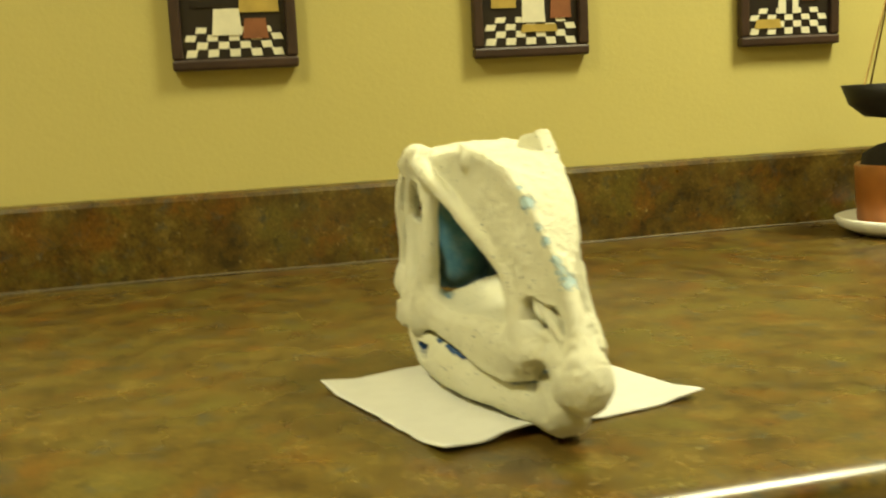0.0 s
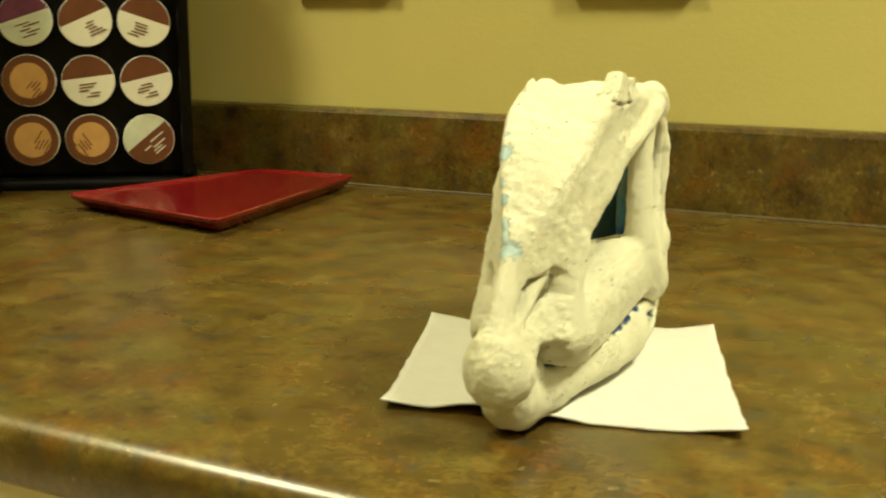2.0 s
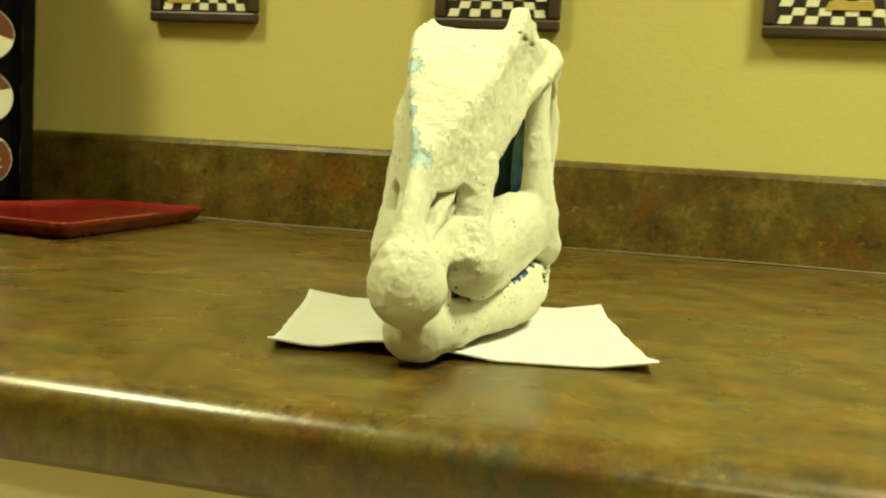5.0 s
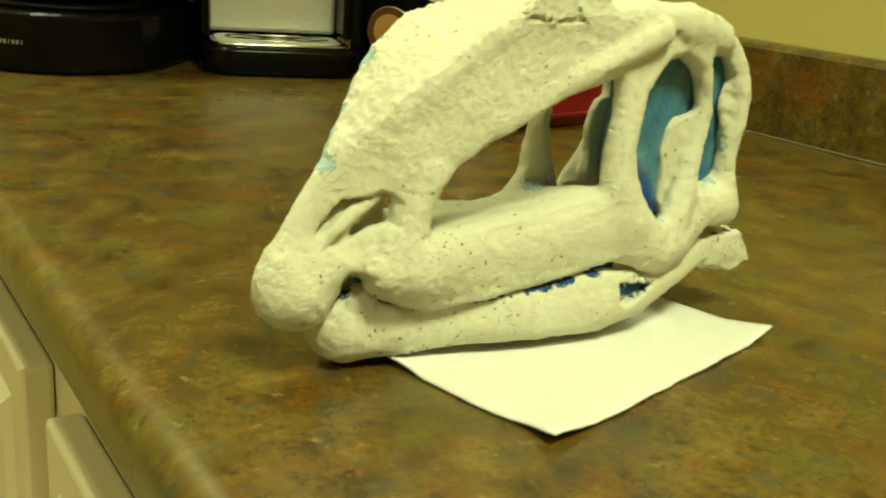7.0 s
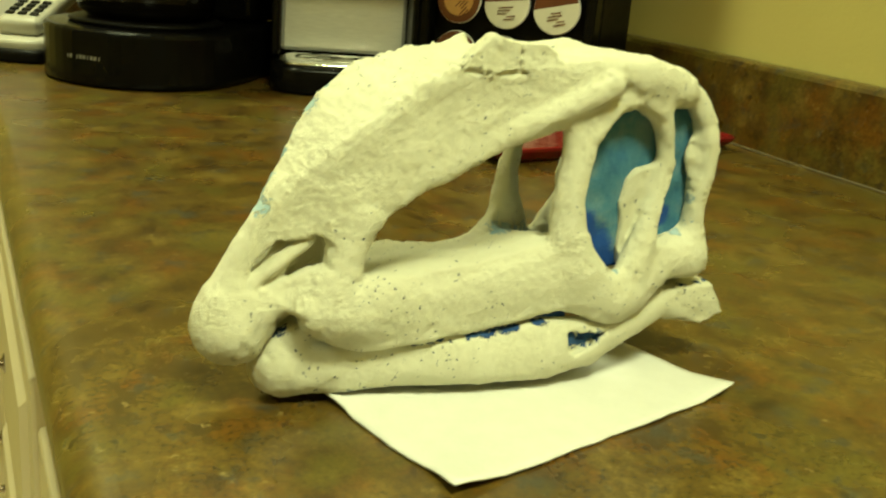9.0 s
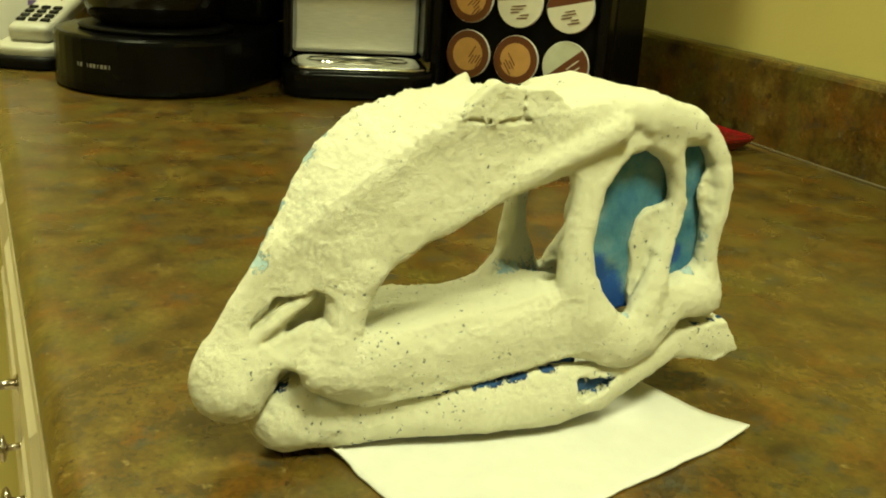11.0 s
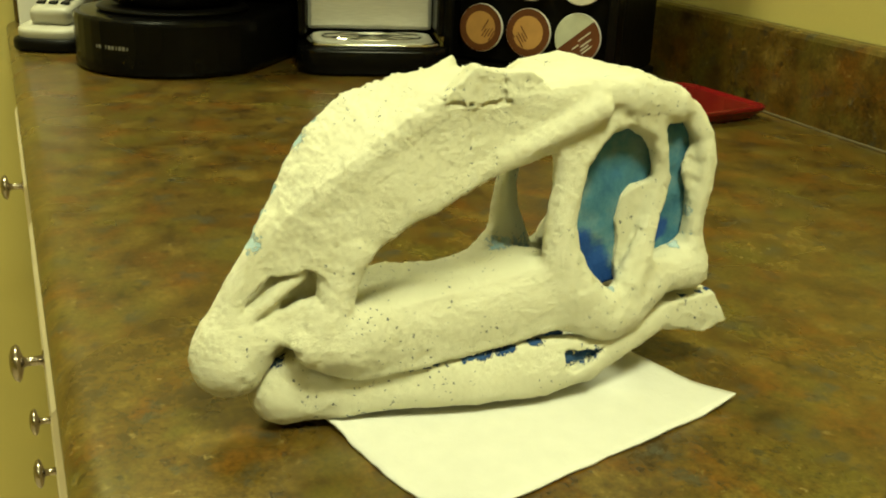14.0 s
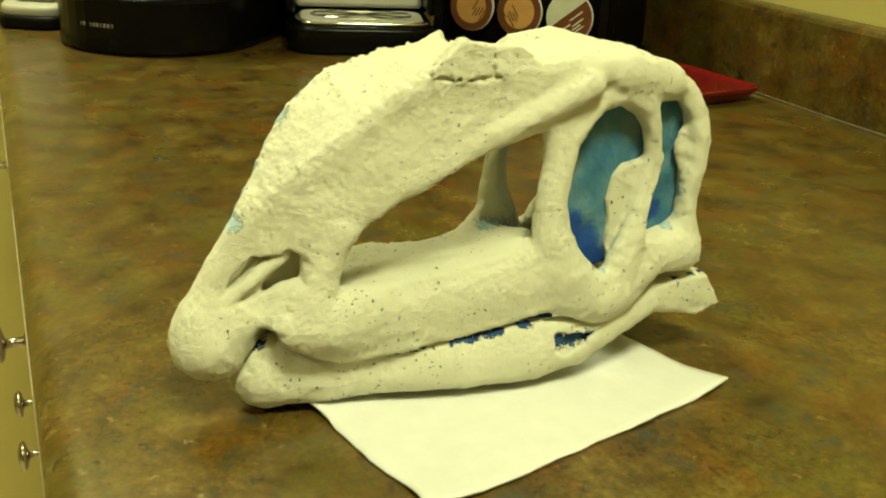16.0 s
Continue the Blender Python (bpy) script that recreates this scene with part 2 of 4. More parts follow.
def lathe(profile, seg=40, bm=None, center=(0, 0, 0)):
    """A turned body from (radius, height) pairs, closed where the radius is 0."""
    bm = bm or bmesh.new()
    c = Vector(center)
    rings = []
    for r, z in profile:
        if r < 1e-6:
            rings.append([bm.verts.new(c + Vector((0, 0, z)))])
        else:
            rings.append([bm.verts.new(c + Vector((r * math.cos(2 * math.pi * i / seg), r * math.sin(2 * math.pi * i / seg), z))) for i in range(seg)])
    for a, b in zip(rings, rings[1:]):
        for i in range(seg):
            j = (i + 1) % seg
            if len(a) == 1 and len(b) > 1:
                bm.faces.new((a[0], b[i], b[j]))
            elif len(b) == 1 and len(a) > 1:
                bm.faces.new((a[i], b[0], a[j])[::-1])
            elif len(a) > 1:
                bm.faces.new((a[i], a[j], b[j], b[i]))
    bmesh.ops.recalc_face_normals(bm, faces=bm.faces)
    return bm


def prism(outline, z0, z1, bevel=0.0, seg=2, bm=None):
    """An upright prism over a flat outline of (x, y)."""
    bm = bm or bmesh.new()
    lo = [bm.verts.new((x, y, z0)) for x, y in outline]
    hi = [bm.verts.new((x, y, z1)) for x, y in outline]
    n = len(lo)
    fs = [bm.faces.new(lo[::-1]), bm.faces.new(hi)]
    for i in range(n):
        fs.append(bm.faces.new((lo[i], lo[(i + 1) % n], hi[(i + 1) % n], hi[i])))
    bmesh.ops.recalc_face_normals(bm, faces=fs)
    if bevel:
        es = [e for e in bm.edges if e.verts[0].co.z == e.verts[1].co.z]
        bmesh.ops.bevel(bm, geom=es, offset=bevel, segments=seg, affect="EDGES", profile=0.5)
    return bm


def rounded(w, d, r, seg=6, cx=0.0, cy=0.0):
    pts = []
    for sx, sy, a0 in ((1, 1, 0), (-1, 1, 90), (-1, -1, 180), (1, -1, 270)):
        for k in range(seg + 1):
            a = radians(a0 + 90 * k / seg)
            pts.append((cx + sx * (w / 2 - r) + r * math.cos(a), cy + sy * (d / 2 - r) + r * math.sin(a)))
    return pts


def tube(points, radius, seg=8, bm=None):
    bm = bm or bmesh.new()
    pts = [Vector(p) for p in points]
    rings = []
    for i, p in enumerate(pts):
        d = (pts[min(i + 1, len(pts) - 1)] - pts[max(i - 1, 0)]).normalized()
        a = d.orthogonal().normalized()
        b = d.cross(a)
        rings.append([bm.verts.new(p + radius * (math.cos(2 * math.pi * k / seg) * a + math.sin(2 * math.pi * k / seg) * b)) for k in range(seg)])
    for a, b in zip(rings, rings[1:]):
        for k in range(seg):
            bm.faces.new((a[k], a[(k + 1) % seg], b[(k + 1) % seg], b[k]))
    bm.faces.new(rings[0][::-1])
    bm.faces.new(rings[-1])
    bmesh.ops.recalc_face_normals(bm, faces=bm.faces)
    return bm


def bars(name, spots, material, parent, label=""):
    """Flat raised bars (x0, x1, z0, z1) on the plane y = 0, facing -y."""
    bm = bmesh.new()
    for x0, x1, z0, z1 in spots:
        box(x0, x1, -0.0006, 0.0002, z0, z1, bm=bm)
    return part(name, bm, material, parent, label)


# ---- the room ----
def slab(name, x0, x1, y0, y1, z0, z1, material, label):
    ob = link_mesh(name, box(x0, x1, y0, y1, z0, z1), material)
    return tagged(ob, label, name.split("_")[0], kind="structure")


slab("floor", X_LEFT - 0.12, X_RIGHT + 0.12, Y_ROOM - 0.12, YW + 0.12, -0.1, 0.0, M_FLOOR, "brown vinyl kitchen floor in warm lamp light")
slab("ceiling", X_LEFT - 0.12, X_RIGHT + 0.12, Y_ROOM - 0.12, YW + 0.12, H_ROOM, H_ROOM + 0.1, M_CEIL, "plain off-white ceiling over the kitchen")
slab("wall_back", X_LEFT, X_RIGHT, YW, YW + 0.12, 0.0, H_ROOM, M_WALL, "cream-yellow painted wall behind the counter")
slab("wall_left", X_LEFT - 0.12, X_LEFT, Y_ROOM - 0.12, YW + 0.12, 0.0, H_ROOM, M_WALL, "cream-yellow painted wall at the counter's end")
slab("wall_right", X_RIGHT, X_RIGHT + 0.12, Y_ROOM - 0.12, YW + 0.12, 0.0, H_ROOM, M_WALL, "cream-yellow painted wall across the room")
slab("wall_front", X_LEFT, X_RIGHT, Y_ROOM - 0.12, Y_ROOM, 0.0, H_ROOM, M_WALL, "cream-yellow painted wall opposite the counter")

# unseen fixtures at all three lamps, the added fill included
for lx, ly, size, watts in LAMPS:
    h = size / 2 + 0.01
    cl = thing("assumed_ceiling_light", pose(lx, ly, H_ROOM), "assumed square lit ceiling light, out of view, with a thin metal rim", "ceiling light", "ceiling lights")
    part("frame", box(-h, h, -h, h, -0.05, 0.0, 0.008), M_NICKEL, cl)
    part("diffuser", box(-h + 0.015, h - 0.015, -h + 0.015, h - 0.015, -0.062, -0.0505, 0.005), M_DIFF, cl, "glowing warm white diffuser")


# ---- counter ----
def profile_along_x(section, x0, x1, smooth=True):
    bm = bmesh.new()
    n = len(section)
    cols = 60
    rows = [[bm.verts.new((x0 + (x1 - x0) * i / cols, y, z)) for y, z in section] for i in range(cols + 1)]
    for a, b in zip(rows, rows[1:]):
        for k in range(n):
            bm.faces.new((a[k], b[k], b[(k + 1) % n], a[(k + 1) % n]))
    bm.faces.new(rows[0])
    bm.faces.new(rows[-1][::-1])
    bmesh.ops.recalc_face_normals(bm, faces=bm.faces)
    return bm


EDGE = 0.032      # height of the counter's front edge
counter = thing("countertop", pose(0, 0, ZC), "mottled brown and olive laminate countertop with a rounded edge", "countertop")
sec = [(YW - 0.002, -EDGE), (0.003, -EDGE), (-0.001, -EDGE + 0.004)]
for k in range(11):
    a = radians(180 - 90 * k / 10)
    sec.append((0.0135 + 0.0155 * math.cos(a), -0.010 + 0.010 * math.sin(a)))
sec += [(YW - 0.002, 0.0)]
ob = part("slab", profile_along_x(sec, X_LEFT + 0.002, X_RIGHT - 0.002), M_LAM, counter, smooth=False)
for p in ob.data.polygons:
    p.use_smooth = abs(p.normal.z) < 0.995 and abs(p.normal.x) < 0.5

BH = 0.0843
sec = [(YB, 0.0005), (YB, BH - 0.006), (YB + 0.0018, BH - 0.0018), (YB + 0.006, BH), (YW - 0.0015, BH), (YW - 0.0015, 0.0005)]
part("backsplash", profile_along_x(sec, X_LEFT + 0.024, X_RIGHT - 0.002), M_LAM, counter, "upright laminate strip along the wall")
part("end_backsplash", box(X_LEFT + 0.002, X_LEFT + 0.021, 0.01, YW - 0.002, 0.0005, BH, 0.003), M_LAM, counter, "upright laminate strip at the counter's end")
bead = part("seam_bead", tube([(X_LEFT + 0.03 + i * 0.1, YB - 0.0008, 0.0008 + 0.0004 * math.sin(i * 2.1)) for i in range(33)], 0.0016, 6), M_CAULK, counter, "thin shiny bead along the seam", smooth=True)


# ---- cabinets under the counter ----
def knob_on(parent, x, y, z):
    """A mushroom knob with a stem; its axis points to -y."""
    bm = lathe([(0, -0.002), (0.0080, -0.002), (0.0080, 0.0010), (0.0042, 0.0025), (0.0036, 0.0140), (0.0048, 0.0160),
                (0.0130, 0.0180), (0.0155, 0.0205), (0.0132, 0.0240), (0.007, 0.0262), (0, 0.0268)], 28)
    bmesh.ops.transform(bm, matrix=pose(x, y, z, 90, 0, 0), verts=bm.verts)
    return part("knob", bm, M_NICKEL, parent, "satin nickel mushroom knob", True)


def panel_front(name, parent, x0, x1, z0, z1, y):
    """A routed cabinet front: a slab, a sunk border and a raised field."""
    ob = part(name, box(x0, x1, y - 0.018, y, z0, z1, 0.003), M_CREAM, parent)
    m = 0.038 if z1 - z0 > 0.2 else 0.026
    bm = bmesh.new()
    a = [(x0 + m, z0 + m), (x1 - m, z0 + m), (x1 - m, z1 - m), (x0 + m, z1 - m)]
    q = 0.009
    b = [(x0 + m + q, z0 + m + q), (x1 - m - q, z0 + m + q), (x1 - m - q, z1 - m - q), (x0 + m + q, z1 - m - q)]
    va = [bm.verts.new((x, y - 0.0175, z)) for x, z in a]
    vb = [bm.verts.new((x, y - 0.0225, z)) for x, z in b]
    for i in range(4):
        bm.faces.new((va[i], va[(i + 1) % 4], vb[(i + 1) % 4], vb[i]))
    bm.faces.new(vb)
    bm.faces.new(va[::-1])
    bmesh.ops.recalc_face_normals(bm, faces=bm.faces)
    part("raised_field", bm, M_CREAM, ob)
    return ob


Y_FACE = 0.0195
UNITS = [(-1.09, -0.592), (-0.592, -0.10), (-0.10, 0.34), (0.34, 0.78), (0.78, 1.22), (1.22, 1.66), (1.66, 2.29)]
for n_unit, (a, b) in enumerate(UNITS):
    cab = thing("base_cabinet", pose(0, 0, ZC), "cream painted base cabinet with routed drawer and door", "cabinet", "base cabinets")
    part("carcass", box(a + 0.0002, b - 0.0002, Y_FACE, YW - 0.004, -ZC + 0.1, -EDGE - 0.001, 0.0), M_CREAM, cab)
    part("plinth", box(a + 0.001, b - 0.001, Y_FACE + 0.06, YW - 0.02, -ZC + 0.0005, -ZC + 0.0995), M_CREAM, cab)
    dr = panel_front("drawer_front", cab, a + 0.03, b - 0.03, -0.225, -0.073, Y_FACE - 0.0005)
    knob_on(dr, a * 0.53 + b * 0.47, Y_FACE - 0.0225, -0.164)
    do = panel_front("door", cab, a + 0.03, b - 0.03, -0.775, -0.255, Y_FACE - 0.0005)
    knob_on(do, b - 0.064 if n_unit % 2 == 0 else a + 0.046, Y_FACE - 0.0185, -0.380)


# ---- skull sculpture: shapes blended in a distance field ----
class Field:
    def __init__(self, lo, hi, step):
        self.lo, self.h = np.array(lo, float), step
        n = [int((b - a) / step) + 1 for a, b in zip(lo, hi)]
        ax = [(lo[k] + step * np.arange(n[k])).astype(np.float32) for k in range(3)]
        self.U, self.V, self.W = ax[0][:, None, None], ax[1][None, :, None], ax[2][None, None, :]
        self.shape = tuple(n)
        self.D = np.full(n, 60.0, np.float32)

    def add(self, d, k=4.0):
        h = np.clip(0.5 + 0.5 * (d - self.D) / k, 0, 1)
        self.D = (d * (1 - h) + self.D * h - k * h * (1 - h)).astype(np.float32)

    def cut(self, d, k=3.0):
        h = np.clip(0.5 - 0.5 * (self.D + d) / k, 0, 1)
        self.D = (self.D * (1 - h) - d * h + k * h * (1 - h)).astype(np.float32)

    def rod(self, a, b, ra, rb, flat=1.0, both=True):
        """A tapered rod; flat > 1 thins it sideways; both: on both sides."""
        v = np.abs(self.V) if both else self.V
        a, b = np.array(a, float), np.array(b, float)
        d = b - a
        d2 = d.copy()
        d2[1] *= flat
        pu, pv, pw = self.U - a[0], (v - a[1]) * flat, self.W - a[2]
        t = np.clip((pu * d2[0] + pv * d2[1] + pw * d2[2]) / max(1e-6, float(d2 @ d2)), 0, 1)
        return np.sqrt((pu - t * d2[0]) ** 2 + (pv - t * d2[1]) ** 2 + (pw - t * d2[2]) ** 2) - (ra + (rb - ra) * t)

    def chain(self, pts, k=4.0, flat=1.0, both=True):
        d = None
        for p, q in zip(pts, pts[1:]):
            e = self.rod(p[:3], q[:3], p[3], q[3], flat, both)
            d = e if d is None else np.minimum(d, e)
        self.add(d, k)

    def egg(self, c, r, both=True):
        v = np.abs(self.V) if both else self.V
        q = np.sqrt(((self.U - c[0]) / r[0]) ** 2 + ((v - c[1]) / r[1]) ** 2 + ((self.W - c[2]) / r[2]) ** 2)
        return (q - 1) * min(r)

    def outline(self, pts):
        """Signed distance to a closed outline in the plane of length and height."""
        u, w = np.broadcast_arrays(self.U[:, 0, :], self.W[0, :, :][0][None, :])
        best = np.full(u.shape, 1e9)
        inside = np.zeros(u.shape, bool)
        for (x0, y0), (x1, y1) in zip(pts, pts[1:] + pts[:1]):
            ex, ey = x1 - x0, y1 - y0
            t = np.clip(((u - x0) * ex + (w - y0) * ey) / (ex * ex + ey * ey), 0, 1)
            best = np.minimum(best, (u - x0 - t * ex) ** 2 + (w - y0 - t * ey) ** 2)
            inside ^= ((y0 > w) != (y1 > w)) & (u < ex * (w - y0) / (ey if ey else 1e-9) + x0)
        d = np.sqrt(best)
        return np.where(inside, -d, d)[:, None, :].astype(np.float32)

    def roughen(self, cell, amount, seed):
        rng = np.random.RandomState(seed)
        n = [int(s * self.h / cell) + 3 for s in self.shape]
        g = rng.uniform(-1, 1, n).astype(np.float32)
        for k in range(3):
            p = np.arange(self.shape[k]) * self.h / cell
            i = p.astype(int)
            f = (p - i).astype(np.float32)
            f = f * f * (3 - 2 * f)
            shp = [1, 1, 1]
            shp[k] = -1
            f = f.reshape(shp)
            g = np.take(g, i, k) * (1 - f) + np.take(g, i + 1, k) * f
        self.D += amount * g

    def surface(self, name, material, parent, label="", bare=None):
        """One mesh along the field's zero level, in metres, length along +y, up along +z."""
        D = self.D
        S = D < 0
        nx, ny, nz = D.shape
        cell = (nx - 1, ny - 1, nz - 1)
        acc, cnt = np.zeros((*cell, 3), np.float32), np.zeros(cell, np.float32)

        def sub(o):
            return tuple(slice(o[k], o[k] + cell[k]) for k in range(3))

        corners = [(i, j, k) for i in (0, 1) for j in (0, 1) for k in (0, 1)]
        for a in corners:
            for k in range(3):
                if a[k]:
                    continue
                b = tuple(a[q] + (q == k) for q in range(3))
                da, db = D[sub(a)], D[sub(b)]
                m = (da < 0) != (db < 0)
                t = np.where(m, da / np.where(m, da - db, 1), 0)
                for q in range(3):
                    acc[..., q] += m * (a[q] + (t if q == k else 0))
                cnt += m
        live = cnt > 0
        idx = np.full(cell, -1, np.int64)
        idx[live] = np.arange(live.sum())
        P = (np.argwhere(live) + acc[live] / cnt[live][:, None]) * self.h + self.lo
        verts = np.stack([P[:, 1], P[:, 0], P[:, 2]], 1) / 1000.0
        faces = []
        for k in range(3):
            a, b = (k + 1) % 3, (k + 2) % 3
            lo = [slice(1, -1)] * 3
            lo[k] = slice(0, D.shape[k] - 1)
            hi = list(lo)
            hi[k] = slice(1, D.shape[k])
            s0, s1 = S[tuple(lo)], S[tuple(hi)]
            for flip, m in ((False, s0 & ~s1), (True, ~s0 & s1)):
                e = np.argwhere(m)
                for q in (a, b):
                    e[:, q] += 1
                quad = []
                for oa, ob_ in ((0, 0), (-1, 0), (-1, -1), (0, -1)):
                    f = e.copy()
                    f[:, a] += oa
                    f[:, b] += ob_
                    quad.append(idx[f[:, 0], f[:, 1], f[:, 2]])
                quad = np.stack(quad if flip else quad[::-1], 1)
                faces.append(quad)
        faces = np.concatenate(faces)
        me = bpy.data.meshes.new(name)
        me.from_pydata(verts.tolist(), [], faces.tolist())
        bm = bmesh.new()
        bm.from_mesh(me)
        bmesh.ops.recalc_face_normals(bm, faces=bm.faces)
        bpy.data.meshes.remove(me)
        if bare:
            lay = bm.verts.layers.float.new("bare")
            for v in bm.verts:
                v[lay] = bare(v.co.y * 1000, v.co.x * 1000, v.co.z * 1000)
        return part(name, bm, material, parent, label, True)


STEP = 0.8
skull = thing("skull_sculpture", pose(0.0748, 0.0669, ZC + 0.0015, 0, 0, 3.7),
              "unfinished dinosaur skull sculpture in rough white plaster over blue foam", "sculpture")


def near(u, v, w, spots):
    """1 at the middle of a spot (length, side, height, radius), 0.5 at its rim, 0 far off."""
    best = 0.0
    for a, b, c, r in spots:
        if abs(u - a) < 2 * r and abs(w - c) < 2 * r and abs(v - b) < 2 * r:
            best = max(best, 1 - 0.5 * math.sqrt((u - a) ** 2 + (v - b) ** 2 + (w - c) ** 2) / r)
    return best


# cranium (length, side, height in millimetres)
F = Field((-28, -48, 12), (216, 48, 156), STEP)
low = np.interp(F.U, [-10, 10, 40, 70, 100, 140, 170, 205], [3, 7, 18.5, 24, 27, 34, 33, 28])
RIDGE_A = [(-4, 0.5, 60), (4, 2, 71), (13.5, 7.5, 84.5), (27, 15, 101), (44.5, 20.3, 115.5), (62, 23.2, 128.6), (74, 24.5, 134.5), (100, 26, 137.0), (122, 29, 136), (140, 30, 138.5), (156, 30, 138), (178, 28, 133), (190, 25, 124), (199, 25, 104)]
RIDGE_B = [(-4, 0.5, 61), (5, 1, 76), (12, 5.5, 90), (23, 10.3, 108.5), (31, 12, 119), (47, 14.8, 129.6), (70, 17, 135.5), (95, 19, 138.5), (110, 21, 136), (126, 24, 133.5), (152, 28.5, 133.5), (170, 28.5, 134), (178, 27, 132), (190, 25, 124), (199, 25, 104)]
va, wa = (np.interp(F.U, [p[0] for p in RIDGE_A], [p[k] for p in RIDGE_A]) for k in (1, 2))
vb, wb = (np.interp(F.U, [p[0] for p in RIDGE_B], [p[k] for p in RIDGE_B]) for k in (1, 2))
ridge = np.where(F.V > 0, wa, wb)
lift = np.clip((F.W - 45) / (ridge - 45), 0, 1)
below = ridge - F.W
dent = 1.2 * np.exp(-((below - 13) / 8.0) ** 2) * np.clip((F.U - 15) / 25, 0, 1) * np.clip((125 - F.U) / 20, 0, 1)
side = low * (1 - lift) + (np.where(F.V > 0, va, vb) - 2.6) * lift - dent
under = [(197, 88), (198, 73), (203, 54), (208, 44), (183, 46), (167, 33), (154, 27), (140, 31), (126, 36),
         (98, 30), (65, 25), (41, 23), (23, 28), (15, 38), (6, 40), (-4, 44)]
d2 = F.outline([(u, w) for u, v, w in RIDGE_A] + under)
d2_far = F.outline([(u, w) for u, v, w in RIDGE_B] + under)
fenestra = [(39, 50), (42, 70), (63, 87), (99, 103), (121, 110), (123, 94), (119, 64), (93, 55), (69, 50), (47, 47)]
orbit = [(130, 83), (136, 106), (147, 117), (159, 118), (169, 112), (176, 98), (175, 86), (167, 67), (158, 52), (147, 51), (140, 57), (133, 70)]
temporal = [(175, 121), (190, 121), (196, 107), (195, 92), (193, 79), (194, 71), (195, 62), (173, 62), (174, 77), (179, 92), (176, 108)]
far_fenestra = [(39, 50), (42, 70), (63, 87), (99, 103), (130, 110), (132, 94), (128, 62), (118, 49), (99, 46), (84, 48), (69, 50), (47, 47)]
far_orbit = [(u + 4 * max(0.0, min(1.0, (160 - u) / 25)), w) for u, w in orbit]
for hole, grow in ((fenestra, 1.0), (orbit, 1.5), (temporal, 1.5)):
    d2 = np.maximum(d2, -(F.outline(hole) - grow))
for hole, grow in ((far_fenestra, 1.0), (far_orbit, 1.0), (temporal, 1.5)):
    d2_far = np.maximum(d2_far, -(F.outline(hole) - grow))
d2 = np.where(F.V > 0, d2, d2_far)
# crumbled rims round the openings
d2 = d2 + 0.12 * np.sin(1.7 * F.U + 1.9 * np.sin(0.61 * F.W)) + 0.12 * np.sin(1.9 * F.W + 1.7 * np.sin(0.73 * F.U + 0.4 * F.V))
off = np.abs(np.abs(F.V) - side) - np.interp(F.U, [0, 12, 32], [-2.0, -1.4, 1.0])
plate = np.sqrt(np.maximum(d2 + 3.0, 0) ** 2 + np.maximum(off, 0) ** 2) + np.minimum(np.maximum(d2 + 3.0, off), 0) - 3.0
F.add(plate, 2.0)
# snout, bar between the nostrils
F.add(F.rod((-4.0, 0, 32.8), (7, 0, 40), 16.4, 12, 1.10), 5)
F.chain([(-6.5, 0, 44, 8.5), (-3, 0, 56, 5.0), (4.5, 0, 70, 4.2), (14, 0, 85, 4.5)], 5)
F.chain([(2, 5, 40, 6), (14, 7.5, 40, 5), (27, 13, 42, 7)], 5)
F.add(F.egg((46, 19.5, 40.5), (32, 10, 14.5), False), 4)
F.add(F.egg((46, -16, 40), (30, 9, 12.5), False), 4)
# upper jaw and cheek
F.chain([(26, 13, 42, 9), (48, 17, 38.5, 11), (80, 22, 41, 11.5), (112, 27, 48, 11), (136, 31, 48, 10)], 5, 1.5, False)
F.chain([(26, -13, 42, 9), (48, -17, 38, 10.5), (80, -22, 37.5, 9.5), (112, -27, 40, 8.5), (136, -31, 46, 10)], 5, 1.5, False)
F.chain([(135, 32, 46, 10), (150, 35, 38, 9), (160, 33, 38, 8)], 5, 1.2)
F.chain([(160, 33, 40, 7), (178, 29, 51, 8), (196, 26, 51, 10)], 5)
F.add(F.egg((190, 25.5, 53), (17, 6.5, 9.5)), 4)
# struts
F.chain([(41, 17.5, 75, 6.5), (35, 18, 62, 6.0), (30, 17, 50, 8)], 4, 1.0, False)
F.chain([(40, -15.5, 75, 5.5), (35, -15.5, 62, 5.0), (30, -14.5, 50, 7)], 4, 1.0, False)
F.chain([(44, 16.5, 80, 4), (63, 21, 93, 4.5), (99, 25.5, 109.5, 4.5), (122, 30.5, 120.5, 4.8), (138, 33, 129, 5.4)], 3)
BAR = [(147, 27, 121, 3.6), (139, 27.5, 115, 4.0), (132, 28, 104, 4.4), (128, 29, 92, 4.7), (126.3, 30, 80, 5.6), (127, 31, 68, 6.8), (131, 32, 53, 9)]
F.chain(BAR, 5, 1.0, False)
F.chain([(u + 8.5, -v, w, r * 0.92) for u, v, w, r in BAR], 5, 1.0, False)
F.chain([(161, 27.5, 122, 4.6), (169, 27.5, 116, 3.8), (174, 27.5, 106, 3.4), (175.5, 27.5, 95, 3.2), (173, 28.5, 84, 3.2), (168, 30, 70, 3.6), (161, 32, 52, 6)], 5, 1.0)
F.chain([(190.5, 24.5, 122, 5.0), (197, 27, 112, 4.2), (199.5, 28.5, 100, 3.8), (199, 28.5, 88, 3.6), (198, 27, 76, 3.6), (197.5, 26, 66, 4.6), (197.5, 25.5, 56, 6.5)], 5)
F.add(F.egg((194.5, 25, 97), (4.5, 2.0, 7)), 3)
F.chain([(140, 27, 132, 6), (158, 28, 132, 8), (180, 25.5, 126, 8)], 5)
